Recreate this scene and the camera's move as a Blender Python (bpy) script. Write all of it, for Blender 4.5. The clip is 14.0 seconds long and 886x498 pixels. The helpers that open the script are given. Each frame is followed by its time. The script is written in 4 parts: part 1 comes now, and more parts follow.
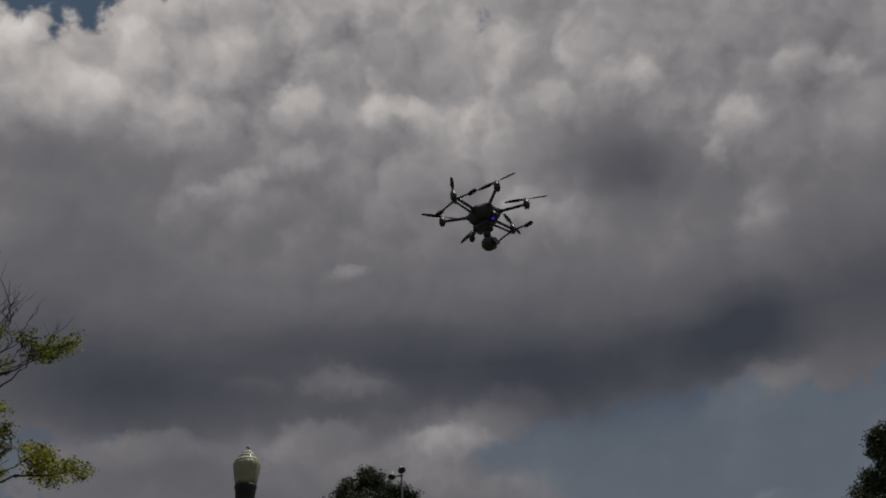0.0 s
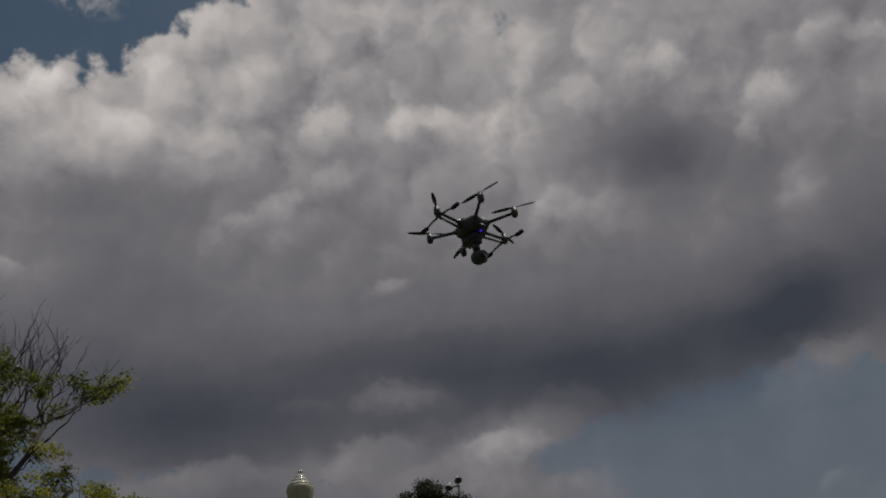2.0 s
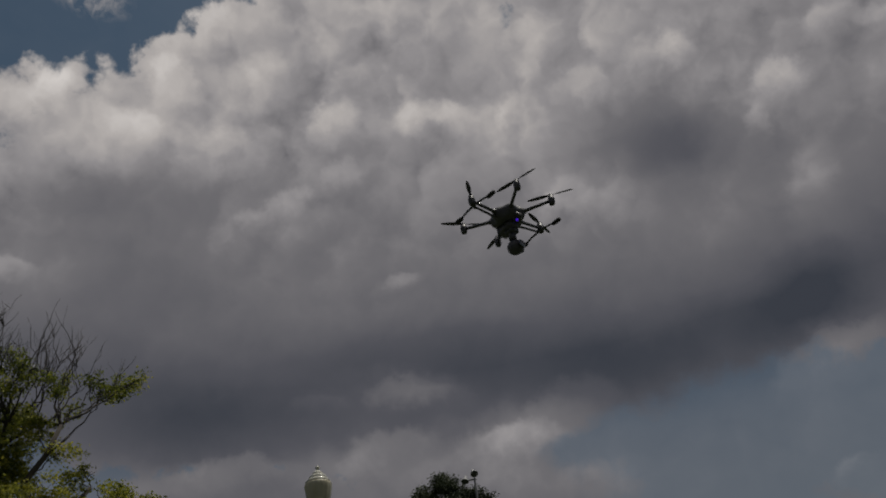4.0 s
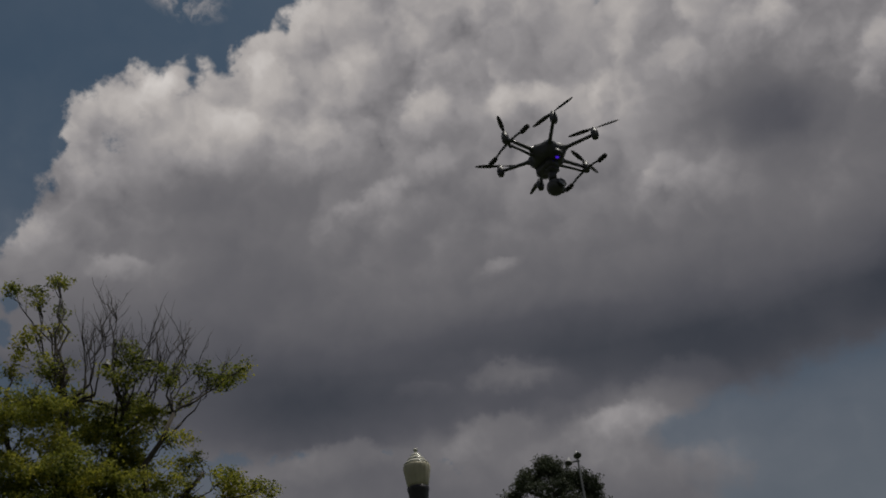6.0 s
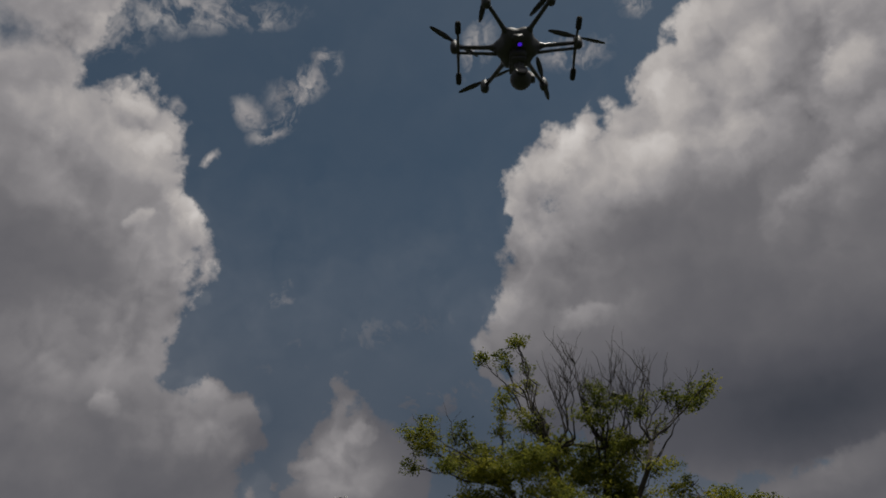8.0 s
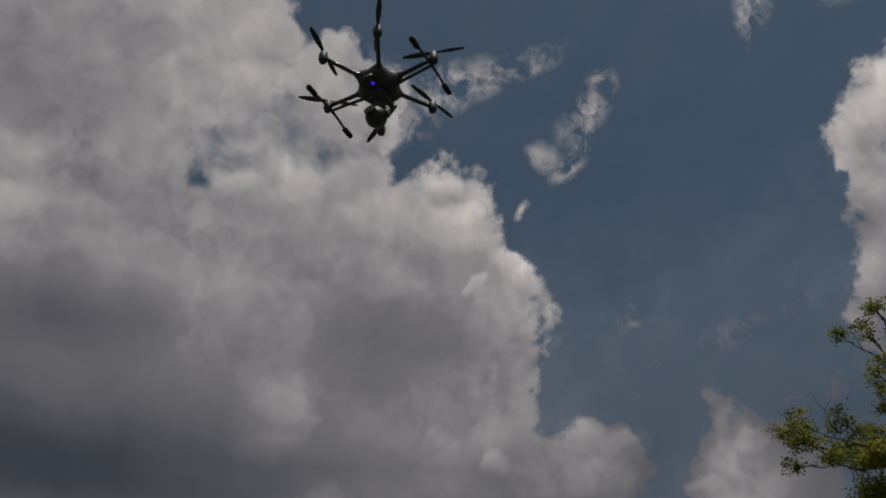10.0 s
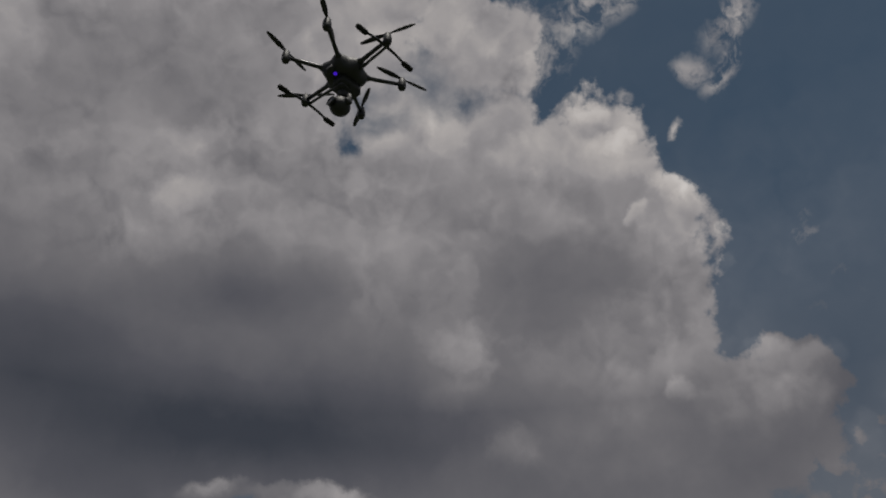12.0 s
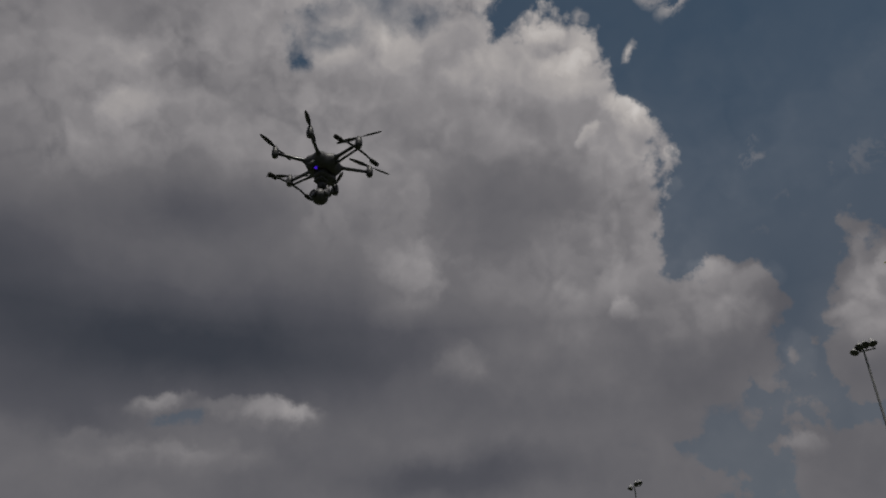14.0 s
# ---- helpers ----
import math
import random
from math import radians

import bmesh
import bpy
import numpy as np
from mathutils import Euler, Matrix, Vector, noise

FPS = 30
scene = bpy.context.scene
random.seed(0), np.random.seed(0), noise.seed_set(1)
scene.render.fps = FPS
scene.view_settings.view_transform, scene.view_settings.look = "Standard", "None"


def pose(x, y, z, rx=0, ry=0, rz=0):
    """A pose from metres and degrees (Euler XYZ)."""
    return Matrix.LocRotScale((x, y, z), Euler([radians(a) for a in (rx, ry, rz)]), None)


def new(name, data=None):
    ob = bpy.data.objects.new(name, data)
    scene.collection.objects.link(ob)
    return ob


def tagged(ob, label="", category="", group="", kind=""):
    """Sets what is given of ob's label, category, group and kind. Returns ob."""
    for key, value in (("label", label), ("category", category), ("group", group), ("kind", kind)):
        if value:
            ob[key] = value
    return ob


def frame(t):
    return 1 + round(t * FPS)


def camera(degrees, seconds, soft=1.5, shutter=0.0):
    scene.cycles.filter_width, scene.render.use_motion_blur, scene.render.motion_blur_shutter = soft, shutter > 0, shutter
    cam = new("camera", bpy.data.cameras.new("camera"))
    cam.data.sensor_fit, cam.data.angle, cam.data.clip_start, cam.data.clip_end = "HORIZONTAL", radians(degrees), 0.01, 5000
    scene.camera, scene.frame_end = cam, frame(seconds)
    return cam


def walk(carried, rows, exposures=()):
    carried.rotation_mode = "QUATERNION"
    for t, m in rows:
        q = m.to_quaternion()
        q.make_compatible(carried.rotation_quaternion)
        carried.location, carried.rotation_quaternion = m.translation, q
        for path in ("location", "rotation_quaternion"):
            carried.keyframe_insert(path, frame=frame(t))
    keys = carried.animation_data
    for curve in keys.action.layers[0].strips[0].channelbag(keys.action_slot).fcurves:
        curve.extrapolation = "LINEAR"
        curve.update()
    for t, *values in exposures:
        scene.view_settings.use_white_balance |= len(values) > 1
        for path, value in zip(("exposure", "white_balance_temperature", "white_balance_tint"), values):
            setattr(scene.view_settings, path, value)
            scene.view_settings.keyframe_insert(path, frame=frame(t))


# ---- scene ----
cam = camera(53.9, 14.0, soft=1.9)

# seconds, place of the eye, heading, tilt, roll
PATH = [
    (0.0, 0.438, -0.220, 1.535, 10.16, 33.74, -4.06),
    (0.5, 0.527, -0.122, 1.604, 12.63, 33.45, -3.97),
    (1.0, 0.562, -0.137, 1.592, 12.48, 34.14, -5.87),
    (1.5, 0.560, -0.120, 1.593, 13.42, 34.39, -6.46),
    (2.0, 0.588, -0.109, 1.607, 13.13, 34.49, -7.75),
    (2.5, 0.588, -0.058, 1.625, 13.64, 34.30, -8.24),
    (5.0, 0.443, -0.052, 1.666, 14.66, 34.15, -7.66),
    (5.5, 0.464, 0.009, 1.662, 15.94, 34.19, -6.44),
    (6.0, 0.584, 0.247, 1.669, 21.85, 33.99, -6.12),
    (6.5, 0.777, 0.537, 1.646, 31.26, 34.22, -5.83),
    (7.0, 0.948, 0.767, 1.638, 39.96, 35.72, -2.74),
    (7.5, 1.064, 0.985, 1.621, 47.12, 36.75, -0.85),
    (8.0, 1.207, 1.303, 1.619, 57.30, 37.76, -2.05),
    (8.5, 1.285, 1.641, 1.673, 66.43, 37.70, -1.87),
    (8.7, 1.342, 1.723, 1.690, 70.87, 37.99, -1.84),
    (10.8, 1.559, 2.471, 1.598, 88.91, 38.09, 0.69),
    (11.0, 1.580, 2.517, 1.610, 90.10, 36.20, 1.11),
    (11.5, 1.598, 2.599, 1.618, 96.38, 35.31, 0.15),
    (12.0, 1.602, 2.649, 1.619, 97.77, 36.80, -1.22),
    (12.5, 1.591, 2.663, 1.651, 98.08, 36.39, -1.91),
    (13.0, 1.638, 2.662, 1.688, 97.32, 34.91, -1.74),
    (13.5, 1.898, 2.691, 1.669, 95.43, 33.54, -2.00),
    (14.0, 2.284, 2.724, 1.655, 94.08, 31.39, -2.34),
]
EXPOSURE = -1.0
walk(cam, [(t, pose(x, y, z, 90 + tilt, 0, heading) @ pose(0, 0, 0, 0, 0, roll)) for t, x, y, z, heading, tilt, roll in PATH])
scene.view_settings.exposure = EXPOSURE

# ---- sun ----
SUN_HEADING, SUN_HEIGHT = -62.0, 72.0
sun_data = bpy.data.lights.new("sun", "SUN")
sun_data.energy, sun_data.angle, sun_data.color = 5.0, radians(0.6), (1.0, 0.95, 0.87)
sun = new("sun", sun_data)
sun.matrix_world = pose(0, 0, 60, 0, 0, SUN_HEADING) @ pose(0, 0, 0, SUN_HEIGHT - 90, 0, 0)

# ---- sky with cumulus clouds: heading, height, half width, half height, lean (and weight) of each billow, in degrees ----
MAIN_1 = [
    (12.9, 34.6, 27.5, 14.9, 1.3),
    (-5.2, 46.6, 22.7, 13.1, -15.3),
    (-9.1, 33.5, 15.0, 11.5, -27.0),
    (36.7, 33.5, 13.9, 8.1, 4.5),
    (10.1, 26.4, 23.8, 3.3, -6.8),
    (32.2, 24.5, 17.7, 3.1, -6.6),
    (-5.5, 24.5, 8.5, 2.7, 5.9),
    (18.8, 22.0, 13.7, 2.5, -6.1),
    (-14.1, 28.4, 6.2, 6.8, -23.0),
    (29.3, 34.9, 13.1, 10.3, 1.2),
    (37.5, 29.7, 8.9, 6.6, -4.0),
    (39.4, 34.4, 8.3, 7.9, -12.5),
    (26.6, 39.7, 8.1, 8.8, -22.9),
    (46.0, 29.6, 6.1, 4.3, -7.7),
    (49.6, 27.3, 3.8, 2.8, 2.6),
    (19.0, 43.4, 13.6, 7.1, -14.3),
    (29.4, 49.8, 0.8, 0.8, -7.1),
    (32.5, 48.8, 1.1, 1.0, -4.7),
    (34.9, 47.6, 1.4, 1.3, -3.0),
]
MAIN_2 = [
    (37.4, 46.8, 0.9, 0.9, -1.3),
    (40.2, 44.7, 1.2, 1.2, 0.5),
    (43.6, 44.4, 0.8, 0.8, 2.9),
    (46.3, 43.6, 1.1, 1.1, 4.7),
    (47.7, 42.3, 1.3, 1.3, 5.3),
    (49.6, 41.0, 0.9, 0.9, 6.3),
    (50.3, 39.3, 1.2, 1.2, 6.4),
    (51.3, 38.4, 0.8, 0.8, 6.7),
    (51.1, 37.1, 1.0, 1.1, 6.2),
    (51.7, 35.0, 1.3, 1.3, 6.0),
    (52.8, 34.1, 0.9, 0.9, 6.4),
    (52.4, 33.0, 1.1, 1.2, 5.7),
    (53.4, 31.5, 0.8, 0.8, 5.8),
    (53.5, 30.2, 1.0, 1.1, 5.5),
    (53.5, 29.1, 1.2, 1.3, 5.1),
    (54.5, 27.5, 0.9, 0.9, 5.0),
    (49.3, 34.8, 3.1, 4.7, 4.5),
    (9.8, 18.2, 10.6, 3.1, -9.2),
    (-8.1, 14.4, 4.2, 1.6, -14.2),
]
MAIN_3 = [
    (12.2, 17.5, 11.2, 3.6, -11.9),
    (28.5, 18.5, 8.9, 2.8, -6.5),
]
MAIN_RIM = [
    (49.9, 40.6, 0.7, 0.8, 16.4),
    (47.6, 41.5, 1.0, 1.1, 15.1),
    (45.1, 42.7, 1.3, 1.4, 13.7),
    (43.7, 43.8, 0.9, 1.0, 13.1),
    (40.2, 44.4, 1.2, 1.3, 10.7),
    (38.1, 46.1, 0.8, 0.9, 9.8),
    (35.9, 47.1, 1.1, 1.2, 8.4),
    (33.2, 48.1, 1.4, 1.4, 6.6),
    (30.7, 49.7, 1.0, 1.0, 5.1),
    (24.6, 49.9, 1.3, 1.3, 0.4),
    (41.9, 41.0, 4.9, 3.0, 31.6),
    (33.4, 44.3, 6.3, 3.8, 30.7),
]
SECOND_1 = [
    (104.1, 33.1, 19.1, 12.9, 1.4),
    (91.0, 35.7, 8.5, 7.4, -31.2),
    (122.5, 38.5, 13.9, 13.3, 13.8),
    (80.8, 35.1, 3.3, 3.9, -32.6),
    (84.2, 25.8, 5.2, 6.3, -8.1),
    (109.4, 46.1, 10.0, 4.3, 6.3),
    (94.8, 49.5, 3.4, 3.9, -4.3),
    (121.4, 50.5, 14.0, 8.3, 16.5),
    (87.3, 40.8, 4.7, 3.6, -29.0),
    (94.1, 21.7, 21.5, 3.8, -3.3),
    (112.4, 16.8, 13.8, 2.7, 3.1),
    (74.7, 22.8, 2.8, 4.9, -20.7),
    (118.6, 23.0, 13.3, 8.1, 7.6),
    (99.7, 16.7, 21.4, 4.5, -0.7),
    (81.7, 24.5, 4.3, 5.8, -7.6),
    (85.5, 36.6, 5.4, 8.9, -6.0),
    (92.9, 44.9, 3.4, 3.6, 24.6),
    (78.4, 24.5, 4.6, 3.7, 7.0),
    (74.9, 21.5, 2.6, 2.3, 4.6),
]
SECOND_2 = [
    (88.0, 27.4, 7.6, 8.5, 13.0),
    (86.4, 44.3, 0.5, 0.5, -10.1),
    (85.8, 44.7, 0.7, 0.7, -10.6),
    (85.2, 44.4, 0.9, 0.9, -11.0),
    (84.4, 43.9, 0.6, 0.6, -11.5),
    (83.2, 42.4, 0.8, 0.8, -12.1),
    (82.2, 41.3, 0.5, 0.5, -12.5),
    (80.9, 40.0, 0.7, 0.7, -13.2),
    (79.0, 39.1, 0.9, 0.9, -14.3),
    (77.3, 38.5, 0.6, 0.6, -15.3),
    (77.5, 37.4, 0.8, 0.8, -14.8),
    (76.4, 35.9, 0.5, 0.5, -15.1),
    (76.5, 34.7, 0.7, 0.7, -14.7),
    (77.1, 33.1, 0.8, 0.9, -13.9),
    (77.8, 31.4, 0.6, 0.6, -12.9),
    (78.8, 29.5, 0.8, 0.8, -11.8),
    (76.7, 27.5, 0.6, 0.6, -12.3),
    (75.0, 27.7, 0.8, 0.8, -13.2),
    (74.2, 27.8, 1.0, 1.0, -13.7),
]
SECOND_3 = [
    (72.8, 27.4, 0.7, 0.7, -14.3),
    (72.4, 26.5, 0.8, 0.9, -14.1),
    (71.9, 26.1, 0.6, 0.6, -14.3),
    (72.7, 25.4, 0.7, 0.8, -13.6),
    (73.8, 24.5, 0.9, 1.0, -12.6),
    (74.5, 22.7, 0.7, 0.7, -11.6),
    (85.9, 45.0, 0.5, 0.5, 18.9),
    (85.1, 45.0, 0.6, 0.7, 18.3),
    (84.3, 44.0, 0.8, 0.9, 17.3),
    (82.5, 42.0, 0.6, 0.6, 15.4),
    (79.9, 31.6, 2.1, 3.2, -11.7),
    (62.9, 23.5, 2.3, 3.8, 7.3),
    (79.3, 32.2, 2.4, 4.6, -12.2),
    (79.6, 29.4, 1.9, 2.1, -11.3),
    (91.4, 48.5, 2.7, 3.9, -6.9),
]
FAR = [
    (64.3, 23.3, 2.7, 2.6, 0.8),
    (64.9, 20.2, 4.5, 3.0, 0.7),
    (64.5, 23.2, 2.6, 3.9, -9.4),
    (62.5, 22.0, 2.7, 3.5, -9.8),
    (65.4, 23.7, 1.5, 3.9, 1.5),
    (71.1, 21.6, 0.4, 0.4, 3.2),
    (69.6, 22.0, 0.6, 0.5, 2.7),
    (67.8, 23.0, 0.7, 0.7, 2.1),
    (67.2, 24.2, 0.5, 0.5, 2.1),
    (65.7, 24.9, 0.6, 0.6, 1.6),
    (64.7, 26.0, 0.5, 0.5, 1.2),
    (63.8, 26.4, 0.6, 0.6, 0.9),
    (63.2, 25.4, 0.7, 0.7, 0.5),
    (62.0, 24.4, 0.5, 0.5, -0.0),
    (61.5, 23.2, 0.6, 0.6, -0.3),
    (71.2, 16.1, 2.3, 1.5, -9.1),
    (68.5, 14.0, 4.1, 3.5, -9.1),
]
HOLES = [
    (104.8, 46.5, 1.1, 0.4, 15.2),
    (106.5, 44.4, 0.3, 1.0, 16.3),
    (103.9, 44.8, 0.8, 0.2, 4.7),
    (105.7, 43.0, 0.4, 0.4, 5.7),
    (98.6, 46.9, 0.5, 0.8, 1.0),
    (95.5, 45.8, 0.5, 0.7, 18.1),
    (99.6, 50.3, 0.5, 1.4, 9.0),
    (95.2, 45.9, 0.7, 0.4, -3.9),
    (106.1, 43.4, 0.5, 0.7, 3.6),
    (104.3, 44.3, 0.9, 0.3, 12.4),
    (76.3, 16.8, 1.7, 1.8, 12.2),
    (73.9, 19.4, 1.2, 1.0, 11.0),
    (112.8, 19.9, 1.1, 0.4, 9.3),
    (5.2, 47.9, 0.3, 1.4, -14.3),
    (-6.1, 18.1, 4.9, 2.0, -2.6),
    (-10.1, 18.5, 3.5, 1.7, 6.1),
]
SOFT = [
    (-2.0, 18.1, 16.1, 7.6, -3.4),
    (98.9, 47.1, 7.2, 3.9, -1.4),
    (58.5, 26.8, 5.2, 2.9, 6.7),
    (75.9, 17.8, 3.0, 3.1, -8.1),
    (-3.7, 19.3, 10.0, 4.0, -2.1),
    (112.8, 19.9, 2.7, 1.4, 4.2),
    (102.7, 45.2, 5.7, 3.1, 3.8),
]
WISPS_1 = [
    (53.7, 50.5, 0.8, 2.2, -19.8, 1.10),
    (44.6, 49.7, 1.0, 1.0, -2.8, 0.70),
    (70.0, 34.1, 1.4, 0.7, 12.5, 0.60),
    (37.2, 51.6, 1.4, 1.0, -8.5, 0.90),
    (43.6, 49.3, 2.8, 1.2, 3.9, 1.00),
    (57.9, 27.5, 4.6, 2.2, 6.7, 0.90),
    (65.8, 31.1, 12.2, 2.1, 17.2, 0.50),
    (58.8, 27.2, 4.2, 2.2, 4.7, 0.90),
    (52.8, 50.8, 1.0, 2.1, -16.2, 0.60),
    (44.1, 49.3, 1.3, 1.3, -23.6, 0.70),
    (90.6, 50.8, 4.2, 2.1, -8.5, 0.90),
    (72.7, 45.4, 2.2, 1.1, 43.7, 1.10),
    (70.8, 48.0, 2.7, 1.4, 32.7, 1.10),
    (68.6, 49.6, 1.4, 1.2, 65.1, 0.90),
    (75.1, 45.9, 1.1, 1.1, 10.9, 1.00),
    (81.2, 45.1, 0.5, 0.9, 4.9, 0.80),
]
WISPS_2 = [
    (77.7, 42.6, 0.4, 0.9, -13.9, 1.20),
    (77.4, 51.9, 4.5, 1.2, 19.0, 0.90),
    (70.5, 34.3, 1.4, 0.9, 25.8, 0.60),
    (53.0, 51.5, 0.6, 1.4, -5.4, 0.50),
    (69.8, 35.3, 0.8, 0.9, -19.4, 0.50),
    (82.1, 50.9, 5.0, 1.7, 17.6, 0.90),
    (87.7, 48.2, 3.0, 1.9, 41.5, 0.80),
]
TONE_1 = [
    (-1.9, 24.2, 11.5, 2.9, -2.8, -0.22),
    (13.7, 26.6, 12.1, 2.5, -6.1, -0.10),
    (32.8, 23.6, 8.7, 3.0, -1.7, -0.16),
    (-11.1, 25.4, 4.3, 2.5, 13.6, -0.26),
    (-5.4, 37.3, 5.3, 3.9, -18.5, -0.20),
    (-8.2, 31.1, 6.9, 3.8, -18.5, 0.02),
    (37.1, 38.5, 10.1, 2.3, 6.0, -0.14),
    (23.3, 35.9, 7.3, 4.4, -2.0, -0.08),
    (21.6, 34.0, 9.2, 4.0, -3.2, 0.04),
    (0.3, 45.4, 8.1, 3.2, -16.0, 0.06),
    (-0.3, 35.6, 2.5, 2.5, -14.7, 0.13),
    (-13.8, 31.8, 2.0, 2.3, -22.3, 0.12),
    (17.9, 31.9, 1.7, 0.6, 15.6, 0.16),
    (18.4, 25.4, 4.3, 1.4, -4.6, 0.16),
    (8.4, 21.9, 6.1, 1.8, -8.2, 0.08),
    (18.6, 20.7, 7.0, 1.6, -6.0, 0.10),
]
TONE_2 = [
    (43.0, 33.1, 3.5, 1.6, 7.2, 0.08),
    (33.0, 20.6, 3.3, 1.3, -2.6, 0.14),
    (-11.3, 21.5, 4.5, 1.9, 14.7, 0.10),
    (37.9, 35.4, 8.5, 4.4, -2.0, -0.10),
    (27.8, 36.9, 3.4, 2.1, 12.2, 0.12),
    (4.3, 35.9, 2.0, 2.0, -20.4, 0.14),
    (10.3, 21.8, 5.0, 2.3, -10.9, 0.16),
    (22.1, 20.2, 4.2, 1.6, -7.3, 0.10),
    (32.5, 24.8, 6.6, 2.5, -5.2, -0.07),
    (52.4, 27.4, 3.1, 2.1, 3.8, 0.12),
    (85.0, 26.2, 11.3, 5.9, 10.1, 0.20),
    (91.5, 34.3, 8.6, 4.1, 16.0, -0.08),
    (85.8, 28.6, 8.3, 6.9, -0.3, 0.14),
    (112.9, 25.1, 14.6, 2.8, 0.5, -0.14),
    (127.0, 28.1, 7.7, 4.2, 1.6, -0.16),
    (111.6, 33.9, 7.2, 2.5, 5.6, -0.12),
]
TONE_3 = [
    (87.6, 29.7, 5.4, 6.2, -7.2, -0.08),
    (126.9, 45.0, 10.6, 5.9, 19.3, -0.12),
    (119.1, 39.1, 5.6, 3.1, 11.7, 0.12),
    (101.9, 35.4, 5.9, 5.1, 0.3, 0.08),
    (96.8, 29.7, 2.2, 4.4, -27.4, 0.14),
    (113.3, 23.5, 13.0, 2.7, 1.2, -0.18),
    (97.8, 30.0, 5.9, 4.5, -0.5, 0.10),
    (95.6, 16.6, 7.0, 1.8, -1.9, -0.14),
    (117.9, 19.0, 3.9, 1.9, 5.6, -0.10),
    (71.7, 20.5, 3.6, 2.5, -16.2, 0.10),
    (89.3, 29.0, 7.4, 5.9, -4.7, 0.06),
    (64.9, 24.0, 5.0, 4.2, -4.1, 0.26),
    (75.1, 26.0, 3.9, 3.3, -18.2, 0.20),
    (37.8, 42.2, 10.6, 3.1, 13.4, 0.08),
    (-3.4, 37.8, 5.3, 2.5, -19.1, -0.08),
    (115.7, 32.7, 9.0, 2.5, 7.8, -0.06),
]
TONE_4 = [
    (86.6, 32.6, 4.7, 5.8, -8.2, -0.06),
    (90.3, 17.4, 7.2, 1.7, -3.4, -0.10),
    (120.5, 20.7, 4.9, 2.0, 7.4, -0.10),
    (35.6, 43.4, 10.1, 2.8, 12.2, 0.05),
    (9.6, 18.7, 10.7, 1.7, -9.3, 0.08),
    (89.8, 44.4, 4.6, 4.3, 21.8, -0.06),
    (117.0, 48.1, 8.6, 3.8, 12.4, -0.07),
    (37.3, 38.7, 9.9, 4.2, 6.7, 0.06),
    (20.8, 46.7, 7.9, 4.2, -2.9, 0.06),
    (65.0, 23.3, 3.6, 2.8, 1.1, 0.14),
    (75.4, 24.5, 3.7, 3.1, 5.6, 0.07),
    (66.1, 23.2, 1.8, 3.7, -14.4, 0.06),
]
PUFF_1 = [
    (21.7, 42.6, 2.2, 1.7, 17.1, 0.20),
    (13.3, 42.3, 2.9, 1.7, -8.4, 0.20),
    (27.2, 37.6, 3.1, 1.1, 25.3, 0.17),
    (-14.3, 37.8, 2.0, 1.9, -16.1, 0.24),
    (-19.0, 39.8, 1.7, 1.7, -9.4, 0.20),
    (-21.9, 38.5, 1.8, 1.5, -33.0, 0.18),
    (35.3, 44.8, 1.7, 2.1, 7.3, 0.16),
    (38.2, 42.1, 2.0, 1.4, 8.4, 0.12),
    (44.6, 43.6, 1.7, 1.2, 24.3, 0.16),
    (32.7, 49.0, 2.0, 1.4, 16.4, 0.14),
    (17.2, 49.3, 3.2, 1.7, -5.3, 0.12),
    (-6.3, 42.3, 2.5, 1.8, -11.9, 0.18),
    (0.7, 42.3, 2.2, 1.6, -17.0, 0.14),
    (5.5, 41.4, 1.8, 1.5, -13.6, 0.10),
    (3.4, 35.5, 1.6, 1.5, -14.3, 0.10),
    (27.5, 46.0, 1.6, 2.0, 1.9, 0.14),
]
PUFF_2 = [
    (8.6, 48.3, 2.5, 1.6, -11.7, 0.12),
    (17.7, 32.0, 1.1, 0.6, 24.0, 0.10),
    (22.0, 39.8, 1.2, 1.1, 7.1, 0.10),
    (-11.8, 36.3, 0.9, 1.4, -34.8, 0.14),
    (17.7, 25.1, 3.3, 1.1, 3.5, 0.10),
    (24.2, 24.6, 2.1, 0.9, -3.8, 0.08),
    (6.8, 22.9, 3.6, 1.6, 4.0, 0.12),
    (11.9, 21.2, 4.3, 1.4, 1.1, 0.14),
    (19.7, 21.7, 3.2, 1.3, 4.0, 0.14),
    (-9.5, 15.3, 1.6, 0.9, 5.4, 0.14),
    (30.2, 20.7, 4.1, 1.2, -2.3, 0.12),
    (-10.3, 21.7, 3.9, 1.3, 13.0, 0.10),
    (45.7, 43.3, 1.8, 1.8, 14.1, 0.20),
    (48.9, 41.7, 1.6, 1.6, 26.1, 0.20),
    (50.9, 39.4, 1.5, 1.5, 37.2, 0.18),
    (52.8, 34.2, 1.2, 1.5, 37.6, 0.16),
]
